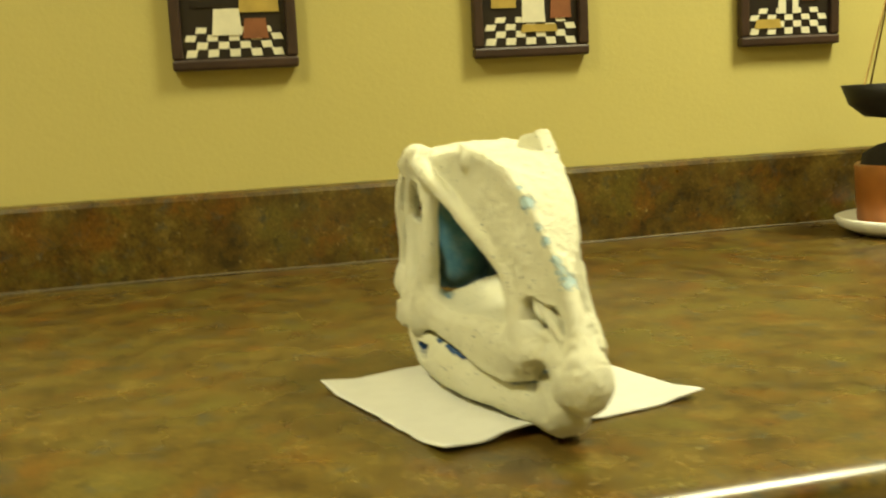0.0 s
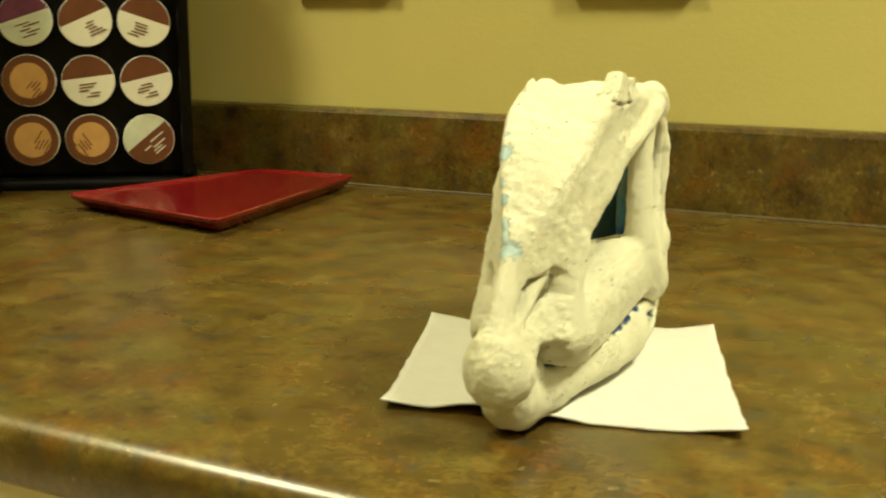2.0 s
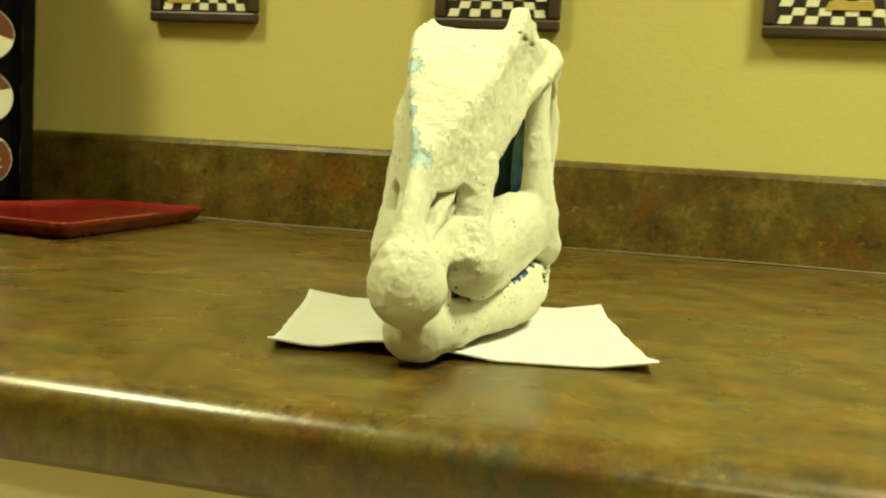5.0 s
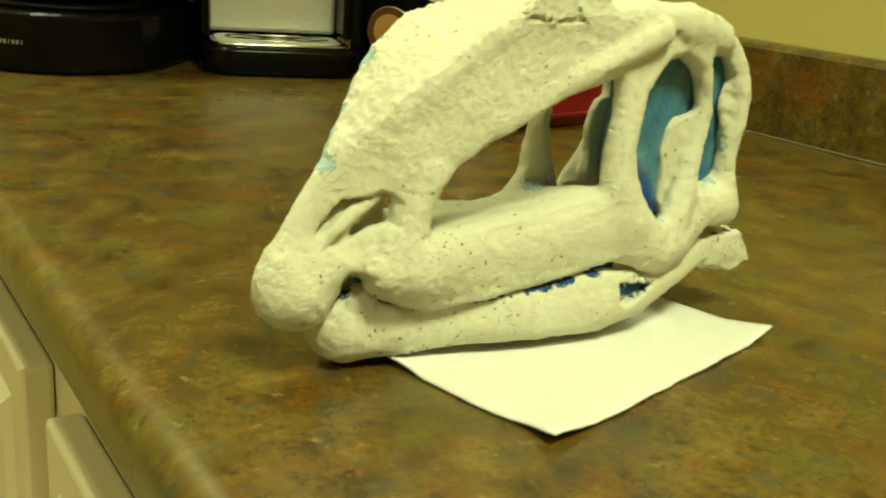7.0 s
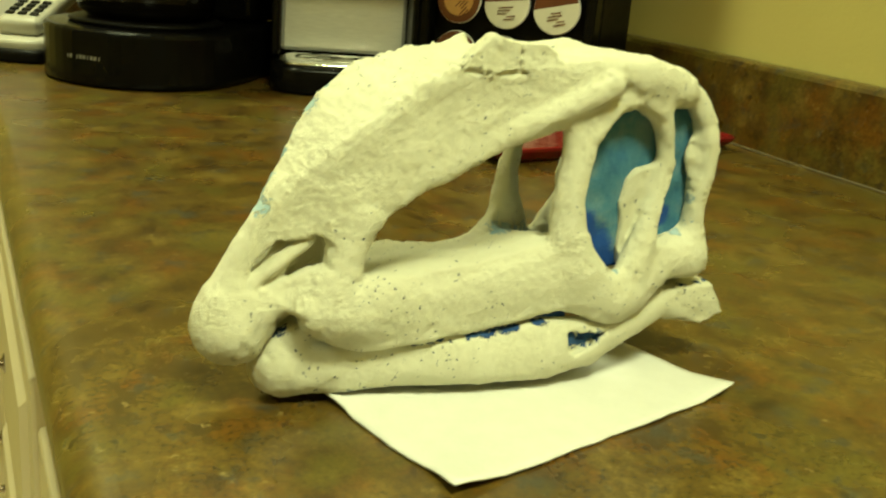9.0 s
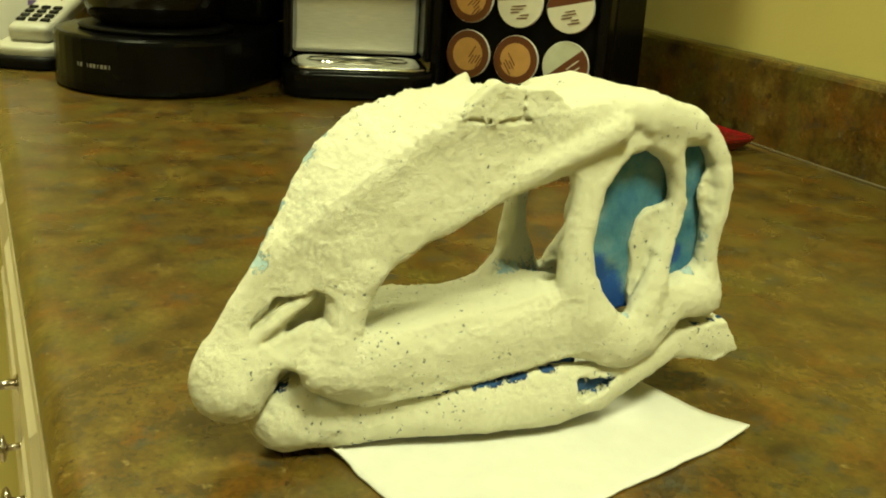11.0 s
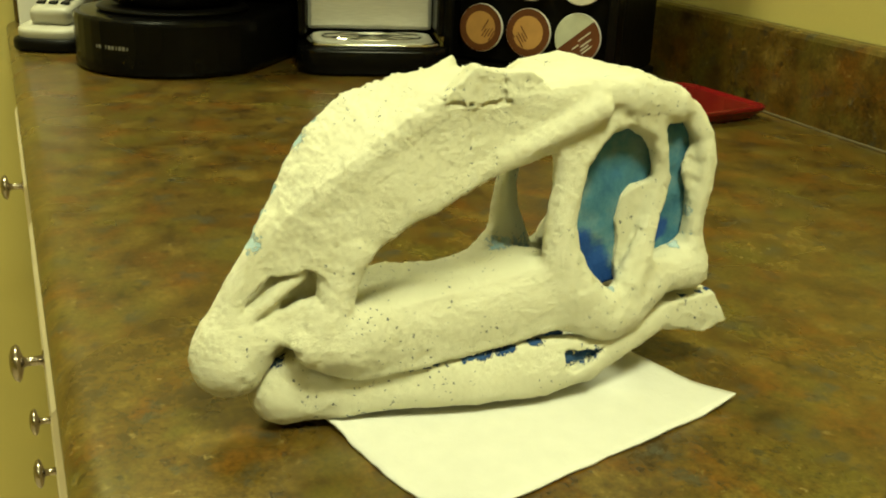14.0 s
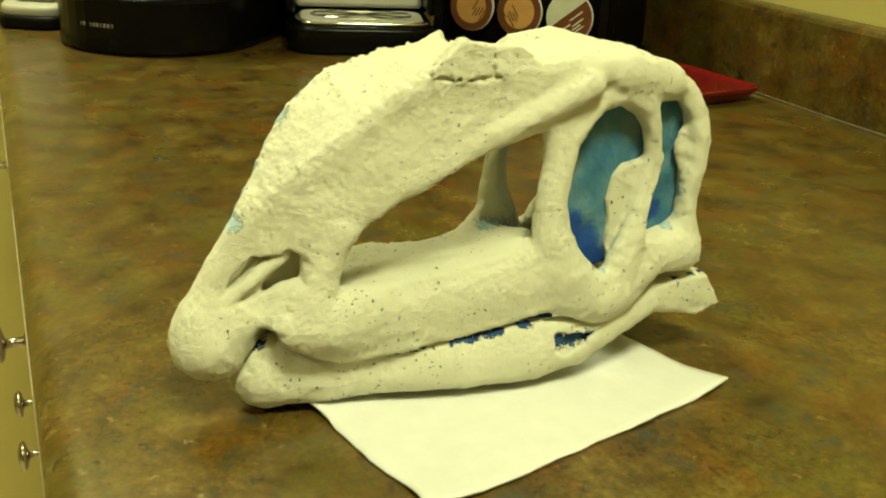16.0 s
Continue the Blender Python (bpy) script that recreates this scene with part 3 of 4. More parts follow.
F.cut(F.rod((135, 36.5, 113), (147, 35, 126), 3.4, 2.6), 2.5)
# roof between the two ridges, with a lip along each ridge
slope = np.interp(F.U, [0, 17, 30, 48, 76, 180, 195], [0.5, 0.55, 0.7, 0.85, 0.97, 0.85, 0.6])
across = np.clip((F.V + vb) / (va + vb), 0, 1)
swell = np.interp(F.U, [0, 30, 60, 95, 125, 133, 150, 176, 198], [1, 1, 0, -1.0, -2.0, -0.5, 2.5, 3.0, 3])
crown = wb + (wa - wb) * across + swell * 4 * across * (1 - across) + 0.6
chip = np.abs(2 * across - 1) ** 6
crown = crown + chip * (0.6 * np.sin(F.U * 0.9 + np.sin(F.U * 0.31) * 2.0) + 0.45 * np.sin(F.U * 1.9 + 1.3 * np.sin(F.U * 0.53)))
sheet = np.maximum(np.abs(F.W - crown + 2.4 / slope) * slope - 2.4, np.maximum(-vb - F.V, F.V - va))
F.add(np.maximum(sheet, np.maximum(-4 - F.U, F.U - 197)), 1.2)
# raised fin on one ridge, cracked along its foot, and a horn on the other
fin = [(72, 134), (79, 140), (86, 146), (91, 144.8), (98, 143.6), (109, 143), (114.5, 140), (114, 134), (98, 132.5), (82, 132.5)]
F.add(np.maximum(F.outline(fin) + 1.2, np.abs(F.V - 22.6 - 0.03 * (F.U - 86)) - 2.4) - 1.2, 1.6)
F.add(F.rod((84, 22.5, 135), (86.5, 23.5, 143), 4.4, 2.2, 1.0, False), 3.0)
for crack in ([(72, 25.0, 134.5), (80, 26.4, 132.6), (90, 26.6, 132.0), (99, 26.8, 132.6), (108, 27, 132.4), (116, 26.6, 135.5)], [(98, 26.6, 132.5), (98.6, 26.4, 137), (98, 25.4, 143)]):
    for p, q in zip(crack, crack[1:]):
        F.cut(F.rod(p, q, 1.2, 1.2, 1.0, False), 0.3)
F.add(F.rod((91, -17.5, 132), (98, -18.8, 141), 6.0, 1.5, 1.0, False), 3)
# inner plates
panel = [(160, 87), (165, 91), (171, 92), (177, 95), (173, 71), (165, 50), (161, 51), (159.5, 58), (160, 68), (158, 78), (159, 83)]
d3 = np.maximum(F.outline(panel), np.abs(np.abs(F.V) - 21.0 - 0.22 * (F.U - 152)) - 1.2) - 1.2
F.add(d3, 4.0)
# floor between the two upper jaws
F.chain([(48, 12, 43, 7), (70, 15, 45, 8.5), (92, 17, 49, 8.5), (116, 20, 56, 8)], 6, 1.0, False)
F.chain([(48, -12, 42, 7), (70, -15, 42, 8), (92, -17, 41, 7), (116, -20, 42, 6)], 6, 1.0, False)
lean = np.clip((F.V + 18) / 36, 0, 1)
floor_w = np.interp(F.U, [44, 67, 84, 99, 111, 134], [50, 52, 49.5, 47.5, 48, 54]) * (1 - lean) + np.interp(F.U, [44, 60, 90, 115, 135], [47, 51, 55.5, 61, 63]) * lean
F.add(np.maximum(np.abs(F.W - floor_w + 2) - 3.0, np.maximum(np.abs(F.V) - side, np.maximum(46 - F.U, F.U - 134))), 5.0)
# nostrils: a hollow on each side, crossed by a bar, with a slit right through in front of it
hollow = [(-1, 49), (5, 59), (12, 66), (23, 69.5), (29, 66.5), (28, 57), (16, 52), (6, 48)]
F.add(np.maximum(F.outline(hollow) - 2.0, np.abs(F.V) - 3.0), 1.0)
F.cut(np.maximum(F.outline(hollow) + 0.6, 6.2 + 0.10 * (F.U - 10) - np.abs(F.V)), 2.0)
F.cut(np.maximum((np.sqrt(((F.U - 23.5) / 4.6) ** 2 + ((F.W - 65.5) / 3.6) ** 2) - 1) * 3.6, 1.5 - np.abs(F.V)), 1.5)
slit = [(0, 52), (3.5, 59.5), (11, 66.5), (16.5, 65), (8, 56)]
F.cut(np.maximum(F.outline(slit), np.abs(F.V) - 9), 1.2)
F.add(F.rod((0.5, 5.5, 48.5), (23.0, 9.2, 67.0), 2.0, 1.8), 1.5)
F.cut(F.rod((13, 18, 34), (15, 7, 34), 5.5, 4), 3)
F.roughen(25, 0.7, 3)
F.roughen(9, 0.22, 5)
F.roughen(4.0, 0.34, 8)
F.roughen(1.8, 0.28, 9)
V_TIP = [(7, 0, 78, 5), (12, 1.5, 82, 2.6), (11, -4, 88, 3), (20, -9, 104, 2.6), (16, -7.5, 97, 3), (28, -11.5, 115, 5), (9, -3, 84, 3), (35, -12, 121, 2.0),
         (131, -25, 50, 8), (139, -26, 48, 8), (147, 24, 139, 2.0),
         (195, 27, 78, 3.0), (196, 27, 68, 3.2), (178, 28.5, 88, 2.4), (176, 28, 112, 2.2), (188, 27, 62, 3.0), (150, 34, 50, 2.4), (192, 26, 120, 2.2)]
F.surface("cranium", M_PLASTER, skull, "rough white plaster upper skull with open windows", lambda u, v, w: near(u, v, w, V_TIP))

# lower jaw
F = Field((-8, -48, -3), (228, 48, 50), STEP)
F.add(F.rod((16, 0, 13.5), (26, 3, 14), 13, 10.5), 5)
F.add(F.rod((15, 0, 18), (19, 5, 25), 10, 7), 5)
F.chain([(20, 5, 13, 11), (40, 12, 13, 10), (64, 18, 14.5, 10), (92, 25, 15.5, 12), (122, 29, 17, 13.5), (142, 31, 18, 11.5),
         (160, 32, 24, 7.5), (184, 28, 31, 7.5), (203, 25.5, 30, 10), (212, 24.5, 28.5, 10)], 5, 1.6)
F.chain([(38, 13.5, 20.5, 3.2), (64, 20.0, 21.0, 3.4), (92, 26.4, 23.5, 3.6), (122, 30.8, 27.5, 3.6), (138, 32.5, 28.0, 3.0)], 3)
stump = [(183, 38), (212, 37.5), (221, 23.5), (208, 19), (190, 26)]
F.add(np.maximum(F.outline(stump) + 0.8, np.abs(np.abs(F.V) - 25.0) - 5.5) - 0.8, 3.0)
F.cut(-((F.U - 213) * 0.85 + (F.W - 37) * 0.53), 0.8)
F.cut(np.maximum(37.6 - F.W, 184 - F.U), 0.8)
pocket = [(128.5, 25.5), (149, 24), (144, 19), (133.5, 15), (129, 18)]
F.cut(np.maximum(F.outline(pocket), 33.0 - np.abs(F.V)), 0.8)
F.roughen(21, 0.8, 13)
F.roughen(8, 0.45, 15)
F.roughen(4.0, 0.38, 18)
F.roughen(1.8, 0.32, 19)
lip_v = lambda u: float(np.interp(u, [38, 64, 92, 122, 138], [13.5, 20.0, 26.4, 30.8, 32.5])) + 1.6
lip_w = lambda u: float(np.interp(u, [38, 64, 92, 122, 138], [20.5, 21.0, 23.5, 27.5, 28.0])) + 4.2
# bare foam along the lip and pocket, coloured with the groove's shade
HOLE = [(u, lip_v(u), lip_w(u), 2.5) for u in (39, 42, 64, 66.5, 69, 71.5, 74, 86, 88.5, 91, 93.5, 96, 98.5, 101, 103.5, 106, 115, 117.5)]
HOLE += [(133, 33, 21.5, 4), (139, 33, 21.5, 5), (145, 33, 22.5, 4), (12, 5, 31, 4.5), (46, 18, 3, 2.6), (54, 20, 3.5, 2.4), (62, 22.5, 4, 2.4), (40, 15, 3, 2.0),
         (212, 26, 37.5, 2.6), (205, 27, 37.5, 2.2), (196, 28, 37.5, 2.4)]
F.surface("lower_jaw", M_PLASTER_JAW, skull, "rough white plaster lower jaw", lambda u, v, w: near(u, abs(v), w, HOLE))

# foam core that shows through
F = Field((10, -48, 2), (216, 48, 150), 1.8)
F.add(F.rod((166, 0, 62), (166, 0, 110), 13, 13, 0.95), 4)
case = [(131, 75), (135, 108), (147, 121), (172, 122), (197, 120), (199, 58), (170, 54), (150, 44), (137, 54)]
F.add(np.maximum(F.outline(case), np.abs(F.V - 20.0) - 2.0) - 0.6, 3)
F.add(F.rod((180, 0, 64), (179, 0, 114), 17, 16, 0.80), 4)
F.chain([(26, 4, 26, 5), (45, 9, 23, 5), (70, 14, 25, 6), (100, 20, 28, 6), (128, 25, 30, 6)], 4, 1.2)
F.add(F.rod((178, 20, 44), (200, 19, 43), 5, 4.5), 3)
F.roughen(7, 0.9, 23)
DEEP = [(146, 22, 57, 11), (152, 22, 50, 10), (140, 22, 67, 8), (182, 22, 70, 5), (50, 14, 24, 20), (90, 20, 28, 30), (125, 26, 30, 20)]
F.surface("foam_core", M_FOAM, skull, "blue foam core showing through gaps", lambda u, v, w: near(u, abs(v), w, DEEP))


# ---- napkin ----
def napkin():
    th = thing("paper_napkin", pose(0, 0, ZC), "white square paper napkin lying under the sculpture", "napkin")
    c = [Vector(p) for p in ((0.012, 0.082), (0.165, 0.119), (0.124, 0.273), (-0.029, 0.223))]
    n = 44
    bm = bmesh.new()
    for layer in (0, 1):
        grid = []
        for i in range(n + 1):
            row = []
            for j in range(n + 1):
                a, b = i / n, j / n
                p = c[0] * (1 - a) * (1 - b) + c[1] * a * (1 - b) + c[2] * a * b + c[3] * (1 - a) * b
                edge = max(0.0, 1 - b * 14)
                p = p + Vector((0.0, 1.0)) * edge * 0.0028 * noise.noise((a * 9, 3.1, 0.4))
                rim_ab = max(0.0, 1 - min(a, 1 - a, b, 1 - b) * 24)
                p = p + (p - (c[0] + c[2]) / 2).normalized() * rim_ab * 0.0011 * noise.noise((a * 17 + 2, b * 17, 5.2))
                z = 0.0006 + 0.0022 * max(0.0, noise.noise((a * 3.2, b * 3.2, 1.7)) + 0.15) * (1 - 0.4 * abs(2 * a - 1))
                far = max(0.0, abs(2 * a - 1) - 0.72) * max(0.0, abs(2 * b - 1) - 0.72)
                z += far * 0.045 + 0.004 * max(0.0, 1 - b * 7) * max(0.0, math.sin(a * 6.5 - 0.6))
                row.append(bm.verts.new((p.x, p.y, z + (0.0011 if layer == 0 else 0.0))))
            grid.append(row)
        for i in range(n):
            for j in range(n):
                q = (grid[i][j], grid[i + 1][j], grid[i + 1][j + 1], grid[i][j + 1])
                bm.faces.new(q if layer == 0 else q[::-1])
        ring = grid[0][:] + [grid[i][n] for i in range(1, n + 1)] + grid[n][:-1][::-1] + [grid[i][0] for i in range(n - 1, 0, -1)]
        rim = ring if layer == 0 else rim
        if layer == 1:
            for k in range(len(ring)):
                bm.faces.new((rim[k], ring[k], ring[(k + 1) % len(ring)], rim[(k + 1) % len(ring)]))
    bmesh.ops.recalc_face_normals(bm, faces=bm.faces)
    part("sheet", bm, M_NAPKIN, th, "", True)


napkin()


# ---- red tray ----
def tray():
    th = thing("serving_tray", pose(0, 0, ZC), "glossy red flat square tray on the counter", "tray")
    quad = [Vector(p) for p in ((-0.495, 0.412), (-0.289, 0.368), (-0.326, 0.664), (-0.445, 0.655))]
    mid_p = sum(quad, Vector((0, 0))) / 4

    def ring(scale, z, bm, r=0.014):
        out = []
        for k in range(4):
            p, a, b = quad[k], quad[k - 1], quad[(k + 1) % 4]
            for s in range(5):
                t = s / 4
                q = (p + (a - p).normalized() * r) * (1 - t) ** 2 + p * 2 * t * (1 - t) + (p + (b - p).normalized() * r) * t * t
                q = mid_p + (q - mid_p) * scale
                out.append(bm.verts.new((q.x, q.y, z)))
        return out

    def band(specs, close_low, close_high):
        bm = bmesh.new()
        rings = [ring(k, z, bm) for k, z in specs]
        for a, b in zip(rings, rings[1:]):
            for k in range(len(a)):
                bm.faces.new((a[k], a[(k + 1) % len(a)], b[(k + 1) % len(a)], b[k]))
        if close_low:
            bm.faces.new(rings[0][::-1])
        if close_high:
            bm.faces.new(rings[-1])
        bmesh.ops.recalc_face_normals(bm, faces=bm.faces)
        return bm

    part("underside", band([(0.88, 0.0003), (0.93, 0.004), (0.992, 0.0105)], True, False), M_RED, th)
    part("rim", band([(0.9921, 0.0106), (1.0, 0.0135), (0.985, 0.0145), (0.945, 0.0124)], False, False), M_RED, th)
    part("dish", band([(0.9449, 0.01235), (0.93, 0.0118), (0.60, 0.0112)], False, True), M_RED, th)


tray()


# ---- pod rack: its front faces the room's middle ----
def pod_rack():
    rz = math.degrees(math.atan2(0.62, 0.78))
    th = thing("pod_rack", pose(-0.560, 0.520, ZC, 0, 0, rz), "black coffee pod rack filled with foil-lidded pods", "pod rack")
    w, dep, hgt = 0.205, 0.125, 0.345
    part("back_panel", box(-w / 2, w / 2, 0.016, dep, 0.012, hgt, 0.004), M_MATT, th)
    part("base", box(-w / 2 - 0.004, w / 2 + 0.004, -0.008, dep + 0.002, 0.0004, 0.0115, 0.004), M_MATT, th)
    part("top_cap", box(-w / 2 - 0.002, w / 2 + 0.002, -0.004, dep, hgt + 0.0005, hgt + 0.009, 0.003), M_BLACK, th)
    for x in (-w / 2 + 0.006, w / 2 - 0.006):
        part("side_rail", box(x - 0.006, x + 0.006, -0.006, 0.0155, 0.012, hgt, 0.003), M_BLACK, th)
    kinds = [[(M_LIDB, M_LIDO, 60), (M_LIDB, M_LIDO, -55), (M_LIDG, M_LIDB, 40)],
             [(M_LIDB, M_LIDO, 50), (M_LIDB, M_LIDW, 8), (M_LIDB, M_LIDW, 14)],
             [(M_LIDP, M_LIDG, 20), (M_LIDB, M_LIDW, 25), (M_LIDB, M_LIDW, -18)],
             [(M_LIDO, M_LIDO, 0), (M_LIDB, M_LIDW, 5), (M_LIDO, M_LIDW, 70)],
             [(M_LIDB, M_LIDO, 30), (M_LIDB, M_LIDW, -10), (M_LIDB, M_LIDW, 12)]]
    R = 0.0262
    for r in range(5):
        for c in range(3):
            x, z = (c - 1) * 0.0575, 0.052 + r * 0.0605
            m_a, m_b, turn = kinds[r][c]
            p = thing("coffee_pod", th.matrix_world @ pose(x, 0.0, z, 90 - 4, 0, 0), "coffee pod with a printed foil lid", "coffee pod", "coffee pods")
            part("cup", lathe([(0, -0.036), (0.018, -0.036), (0.0215, -0.004), (R, -0.0022), (R, 0.0), (R - 0.001, 0.0007), (0, 0.0007)], 30), M_WHITE, p)
            for k, (mat, a0, a1) in enumerate(((m_a, 8, 172), (m_b, 172, 368))):
                bm = bmesh.new()
                arc = [(math.cos(radians(a0 + (a1 - a0) * q / 20 + turn)), math.sin(radians(a0 + (a1 - a0) * q / 20 + turn))) for q in range(21)]
                bm.faces.new([bm.verts.new(((R - 0.0006) * ca, (R - 0.0006) * sa, 0.0011)) for ca, sa in arc])
                part("lid_field", bm, M_LIDB if m_b is M_LIDO else mat, p)
            if m_b is M_LIDO:
                part("lid_centre", lathe([(0, 0.0013), (0.0175, 0.0013), (0.0180, 0.0012)], 26), M_LIDO, p)
            bm = bmesh.new()
            rnd = random.Random(r * 7 + c)
            for q in range(5):
                bx, by, bw = rnd.uniform(-0.012, 0.0), -0.004 - q * 0.0032, rnd.uniform(0.008, 0.017)
                box(bx, bx + bw, by, by + 0.0013, 0.00135, 0.0016, bm=bm)
            bmesh.ops.transform(bm, matrix=pose(0, 0, 0, 0, 0, turn), verts=bm.verts)
            part("print", bm, M_LIDB if m_b is not M_LIDB else M_LIDW, p, "unreadable printed lines")


pod_rack()


# ---- single-cup brewer ----
def brewer():
    th = thing("single_cup_brewer", pose(-0.612, 0.362, ZC, 0, 0, 74), "black single-cup coffee brewer with a steel back plate", "coffee brewer")
    # local: -y is the front
    part("base", prism(rounded(0.168, 0.215, 0.035, 7, 0, 0.108), 0.0005, 0.030, 0.005, 3), M_BLACK, th, "", True)
    part("tray_rim", prism(rounded(0.150, 0.090, 0.024, 7, 0, 0.056), 0.0302, 0.0340, 0.0015), M_CHROME, th, "chrome rim of the drip tray", True)
    part("drip_tray", prism(rounded(0.134, 0.076, 0.018, 7, 0, 0.056), 0.0341, 0.0350), M_STEEL, th)
    bm = bmesh.new()
    for a in (-62, -28, 28, 62):
        p, q = Vector((-0.06 * math.cos(radians(a)), 0.056 - 0.03 * math.sin(radians(a)), 0.0357)), Vector((0.06 * math.cos(radians(a)), 0.056 + 0.03 * math.sin(radians(a)), 0.0357))
        tube([p, q], 0.0012, 6, bm)
    tube([(0.056 * math.cos(radians(15 * k)), 0.056 + 0.028 * math.sin(radians(15 * k)), 0.0357) for k in range(25)], 0.0013, 6, bm)
    part("grid", bm, M_CHROME, th, "thin wire grid")
    part("column", box(-0.084, 0.084, 0.108, 0.214, 0.0305, 0.300, 0.010, 3), M_BLACK, th)
    part("back_plate", box(-0.072, 0.072, 0.102, 0.1078, 0.037, 0.157, 0.004), M_STEEL, th, "brushed steel back plate")
    for x in (-0.0785, 0.0785):
        part("side_cheek", box(x - 0.0055, x + 0.0055, 0.050, 0.1075, 0.0353, 0.157, 0.006, 2), M_BLACK, th)
    part("head", box(-0.082, 0.082, 0.012, 0.2135, 0.158, 0.315, 0.018, 4), M_BLACK, th, "", True)
    part("badge", box(-0.012, 0.012, 0.0095, 0.0118, 0.212, 0.219), M_CHROME, th)


brewer()


# ---- drip coffee maker ----
def coffee_maker():
    th = thing("coffee_maker", pose(-0.748, 0.172, ZC, 0, 0, 52), "black drip coffee maker with a glass carafe", "coffee maker")
    out = []
    for k in range(25):
        a = radians(180 + 180 * k / 24)
        out.append((0.108 * math.cos(a), 0.108 * math.sin(a)))
    out += [(0.108, 0.06), (0.104, 0.172), (-0.104, 0.172), (-0.108, 0.06)]
    part("base", prism(out, 0.0005, 0.060, 0.006, 3), M_BLACK, th)
    part("warming_plate", lathe([(0, 0.0602), (0.080, 0.0602), (0.083, 0.063), (0.078, 0.0655), (0, 0.0655)], 48), M_MATT, th, "", True)
    part("carafe", lathe([(0, 0.066), (0.060, 0.066), (0.072, 0.074), (0.078, 0.10), (0.074, 0.135), (0.058, 0.165), (0.054, 0.180), (0.057, 0.186), (0, 0.186)], 48), M_GLASS, th, "dark glass carafe", True)
    part("carafe_handle", tube([(-0.07, -0.035, 0.165), (-0.092, -0.05, 0.168), (-0.105, -0.058, 0.150), (-0.103, -0.056, 0.105), (-0.082, -0.045, 0.092)], 0.008, 10), M_BLACK, th, "", True)
    part("tower", box(-0.09, 0.09, 0.086, 0.170, 0.0605, 0.300, 0.01, 3), M_BLACK, th)
    part("brew_head", prism([(x * 0.92, y * 0.92 + 0.008) for x, y in out], 0.200, 0.310, 0.012, 3), M_BLACK, th)
    bm = bmesh.new()
    for k in range(10):
        if k == 2:
            continue
        a = radians(252 + k * 2.3)
        r = 0.1083
        m = Matrix.Translation((r * math.cos(a), r * math.sin(a), 0.0305)) @ pose(0, 0, 0, 0, 0, math.degrees(a) + 90)
        tmp = box(-0.0015, 0.0013, -0.0003, 0.0003, -0.0019, 0.0019) if k % 3 else box(-0.0005, 0.0004, -0.0003, 0.0003, -0.0019, 0.0019)
        bmesh.ops.transform(tmp, matrix=m, verts=tmp.verts)
        me = bpy.data.meshes.new("t")
        tmp.to_mesh(me)
        bm.from_mesh(me)
        tmp.free()
        bpy.data.meshes.remove(me)
    part("logo", bm, M_LOGO, th, "row of small silver marks")


coffee_maker()


# ---- telephone and carton at the counter's end ----
def telephone():
    th = thing("cordless_phone", pose(-0.885, 0.060, ZC, 0, 0, 62), "grey cordless telephone lying in its black cradle", "telephone")
    part("cradle", prism(rounded(0.085, 0.120, 0.026, 6), 0.0005, 0.016, 0.004, 2), M_MATT, th, "", True)
    bm = prism(rounded(0.074, 0.108, 0.022, 6), 0.0, 0.014, 0.004, 2)
    bmesh.ops.transform(bm, matrix=pose(0, 0, 0.0175, 6, 0, 0), verts=bm.verts)
    part("cradle_top", bm, M_GREYP, th, "", True)
    hs = box(-0.025, 0.025, -0.032, 0.115, 0.0, 0.022, 0.008, 3)
    tilt = pose(0, 0.0, 0.034, 16, 0, 0)
    bmesh.ops.transform(hs, matrix=tilt, verts=hs.verts)
    hob = part("handset", hs, M_GREYP, th, "", True)
    for r in range(4):
        for c in range(3):
            k = box(-0.0052, 0.0052, -0.0038, 0.0038, 0.0, 0.0022, 0.0012)
            bmesh.ops.transform(k, matrix=tilt @ pose((c - 1) * 0.0145, -0.012 + r * 0.0125, 0.0222), verts=k.verts)
            part("key", k, M_BLACK, hob)


telephone()

carton = thing("carton", pose(-1.000, 0.052, ZC, 0, 0, 78), "small white carton with violet print", "carton")
part("body", box(-0.035, 0.035, -0.02, 0.02, 0.0005, 0.16, 0.0015), M_WHITE, carton)
cb = bars("print", [(0.006 - 0.0003 * k, 0.018 + 0.0008 * (k % 3), 0.030 + 0.009 * k, 0.036 + 0.009 * k) for k in range(9)], M_VIOLET, carton, "unreadable violet print")
cb.location = (0, -0.0204, 0)


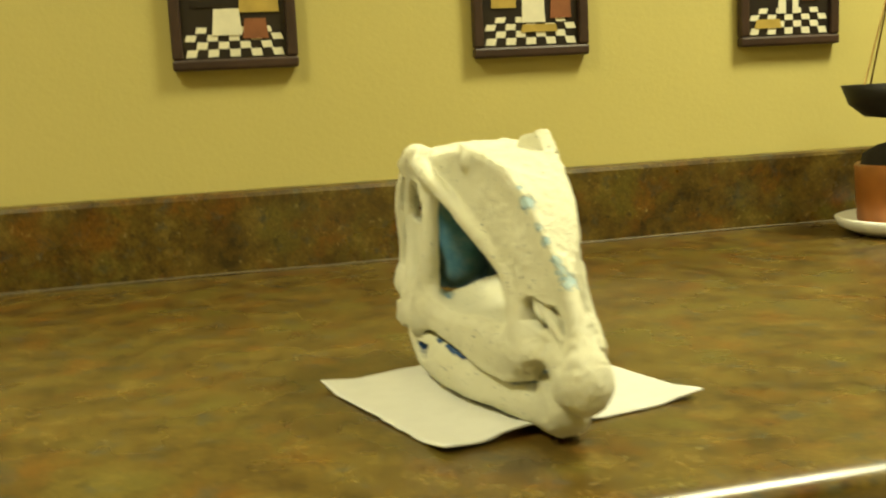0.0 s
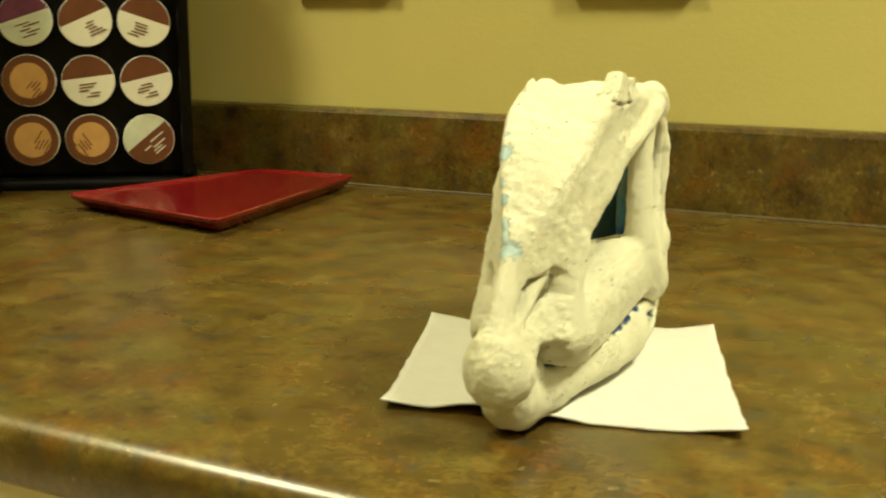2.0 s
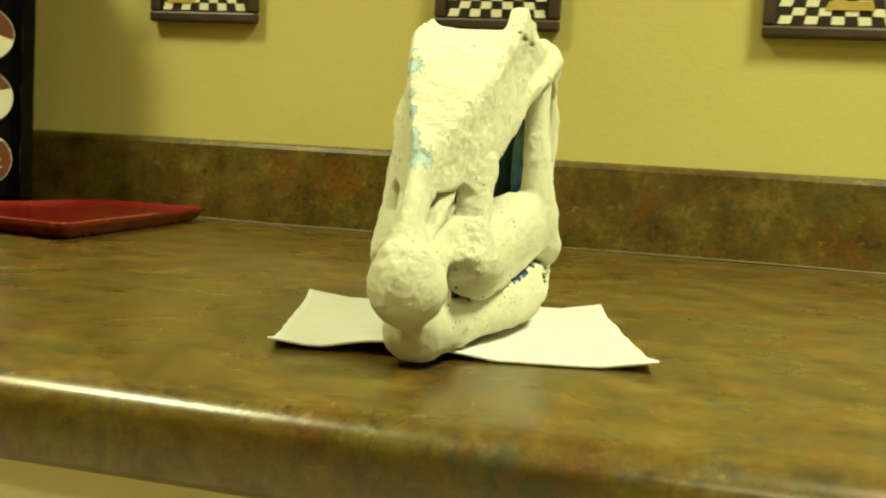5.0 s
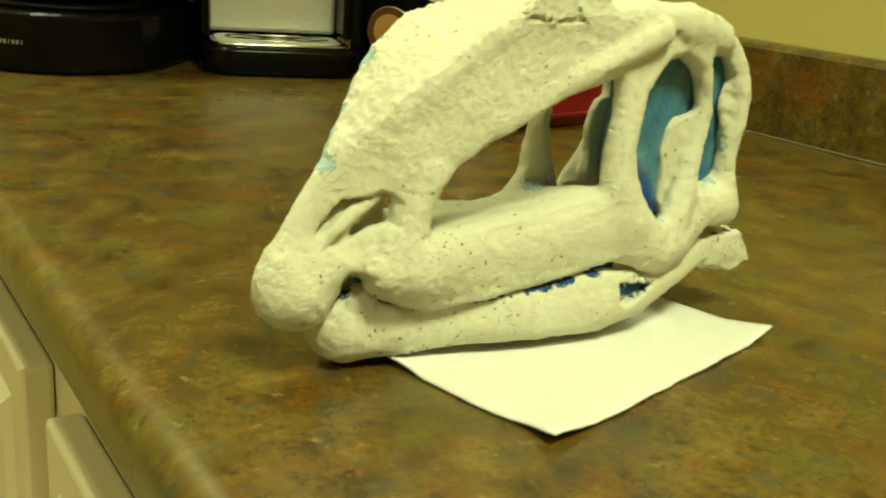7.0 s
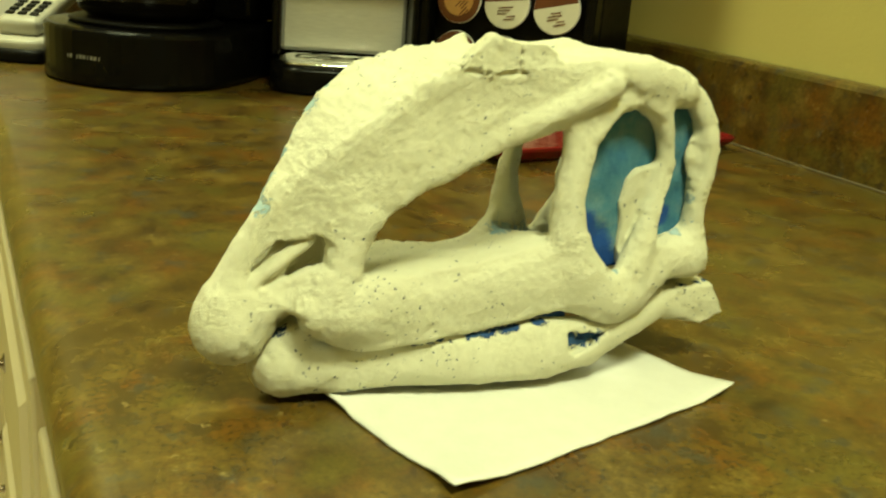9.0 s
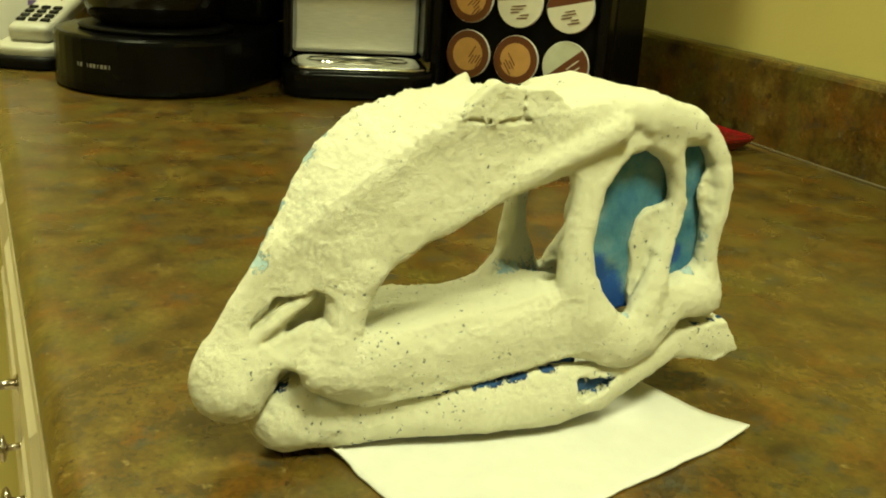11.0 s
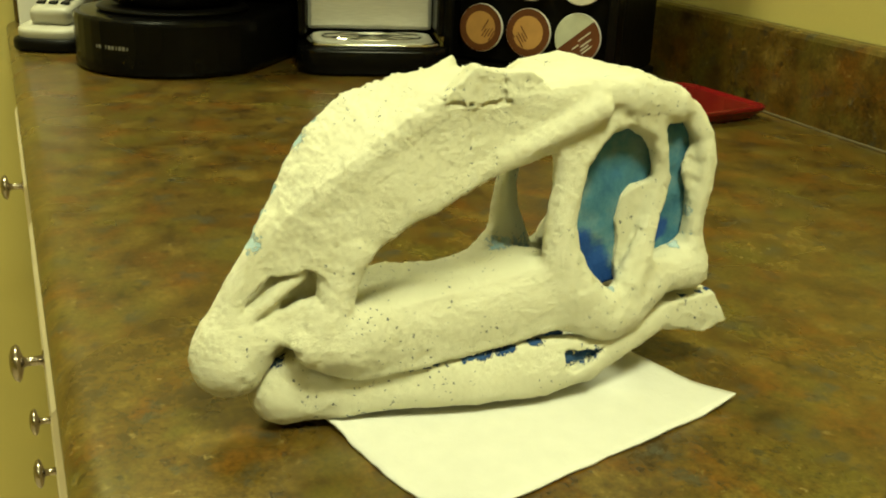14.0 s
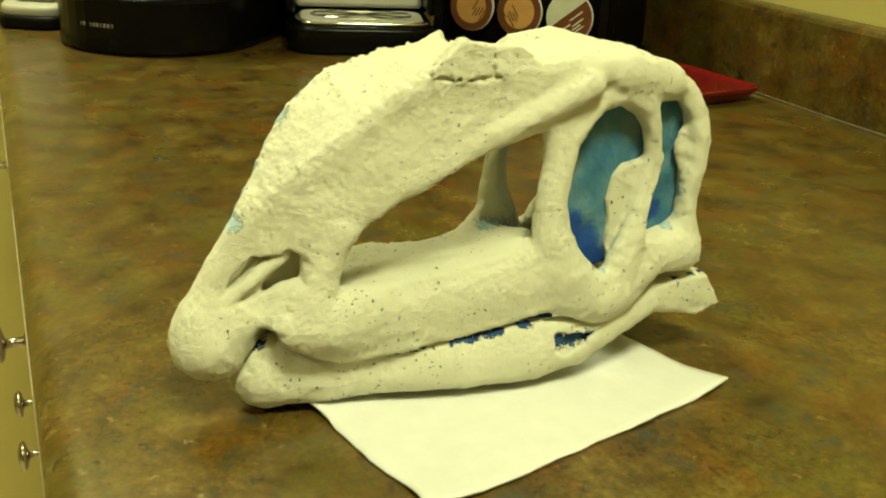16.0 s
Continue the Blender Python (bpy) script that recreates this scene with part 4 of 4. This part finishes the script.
# ---- pictures on the wall ----
def picture(x0, x1, style):
    w, h = x1 - x0, 0.150
    th = thing("framed_tile_picture", pose((x0 + x1) / 2, YW - 0.0005, ZC + 0.2065), "small dark-framed kitchen picture with a checkered floor", "picture", "pictures on the wall")
    b = 0.011
    part("backing", box(-w / 2 + 0.004, w / 2 - 0.004, -0.006, -0.0005, 0.004, h - 0.004), M_DARKG, th)
    part("frame_bottom", box(-w / 2, w / 2, -0.012, -0.0005, 0.0, b, 0.0025), M_FRAME, th)
    part("frame_top", box(-w / 2, w / 2, -0.012, -0.0005, h - b, h, 0.0025), M_FRAME, th)
    for x in (-w / 2, w / 2 - b):
        part("frame_side", box(x, x + b, -0.0118, -0.0005, b, h - b, 0.0025), M_FRAME, th)
    n = 9
    inner = w - 2 * b - 0.004
    for r in range(4):
        for c in range(n):
            if (r + c) % 2:
                continue
            cw = inner / n
            zz, hh = b + 0.002 + r * 0.0078, 0.0074 * (1 - 0.07 * r)
            lean = (c - n / 2 + 0.5) * -0.0006
            xs = -inner / 2 + c * cw
            bm = bmesh.new()
            vs = [bm.verts.new(p) for p in ((xs, -0.0066, zz), (xs + cw * 0.95, -0.0066, zz), (xs + cw * 0.95 + lean, -0.0066, zz + hh), (xs + lean, -0.0066, zz + hh))]
            bm.faces.new(vs)
            part("white_check", bm, M_IVORY, th)
    blocks = [[(-0.040, 0.002, 0.062, 0.118, M_DARKG), (0.006, 0.046, 0.056, 0.105, M_OCHRE), (-0.022, 0.008, 0.034, 0.060, M_IVORY), (0.008, 0.034, 0.030, 0.050, M_RUSTG)],
              [(-0.010, 0.016, 0.036, 0.125, M_IVORY), (-0.044, -0.016, 0.052, 0.110, M_OCHRE), (0.022, 0.046, 0.040, 0.085, M_RUSTG), (-0.012, 0.030, 0.026, 0.034, M_OCHRE)],
              [(-0.014, -0.004, 0.036, 0.12, M_IVORY), (0.004, 0.012, 0.036, 0.12, M_IVORY), (-0.044, -0.010, 0.020, 0.030, M_OCHRE), (0.016, 0.040, 0.05, 0.1, M_RUSTG)]][style]
    for x, xx, z, zz, mat in blocks:
        part("painted_block", prism([(x, z), (xx, z), (xx - 0.002, zz), (x + 0.003, zz)], 0.0, 0.0006), mat, th).matrix_local = Matrix(((1, 0, 0, 0), (0, 0, -1, -0.0069), (0, 1, 0, 0), (0, 0, 0, 1)))
    return th


for x0, x1, style in ((-0.419, -0.296, 2), (-0.104, 0.021, 0), (0.207, 0.337, 1), (0.520, 0.646, 2)):
    picture(x0, x1, style)


# ---- pot and hanging scale ----
def flower_pot():
    th = thing("flower_pot", pose(0.653, 0.565, ZC), "small terracotta pot of dark soil standing on a white saucer", "flower pot")
    part("saucer", lathe([(0, 0.0005), (0.062, 0.0005), (0.078, 0.008), (0.082, 0.017), (0.079, 0.0185), (0.070, 0.010), (0, 0.008)], 44), M_WHITE, th, "white glazed saucer", True)
    part("pot", lathe([(0, 0.0105), (0.056, 0.0105), (0.059, 0.014), (0.061, 0.050), (0.062, 0.072), (0.060, 0.075), (0.057, 0.074), (0.056, 0.066), (0, 0.066)], 44), M_TERRA, th, "", True)
    bm = lathe([(0.056, 0.068), (0.053, 0.084), (0.040, 0.094), (0.02, 0.099), (0, 0.100)], 30)
    for v in bm.verts:
        v.co += v.co.normalized() * 0.004 * noise.noise(v.co * 60)
    part("soil", bm, M_SOIL, th, "", True)


flower_pot()


def balance_scale():
    th = thing("balance_scale", pose(0.806, 0.560, ZC), "black iron balance scale with hanging pans on cords", "scale")
    part("foot", lathe([(0, 0.0005), (0.055, 0.0005), (0.058, 0.006), (0.030, 0.016), (0.010, 0.024), (0, 0.024)], 36), M_IRON, th, "", True)
    part("post", lathe([(0, 0.02), (0.007, 0.02), (0.006, 0.30), (0.009, 0.31), (0.004, 0.33), (0, 0.335)], 20), M_IRON, th, "", True)
    part("beam", tube([(-0.19 + 0.038 * k, 0, 0.300 - 0.012 * abs(k - 5) / 5) for k in range(11)], 0.004, 8), M_BRASS, th, "", True)
    for sx in (-0.186, 0.186):
        pan = part("pan", lathe([(0, -0.036), (0.028, -0.033), (0.044, -0.020), (0.052, 0.0), (0.0505, 0.0005), (0.042, -0.017), (0.026, -0.029), (0, -0.032)], 40), M_IRON, th, "black iron bowl", True)
        pan.location = (sx, 0, 0.158)
        for k in range(3):
            a = radians(120 * k + 200)
            part("cord", tube([(0.051 * math.cos(a), 0.051 * math.sin(a), 0.0), (0, 0, 0.124)], 0.0011, 5), M_BRASS, pan, "thin brass cord")


balance_scale()
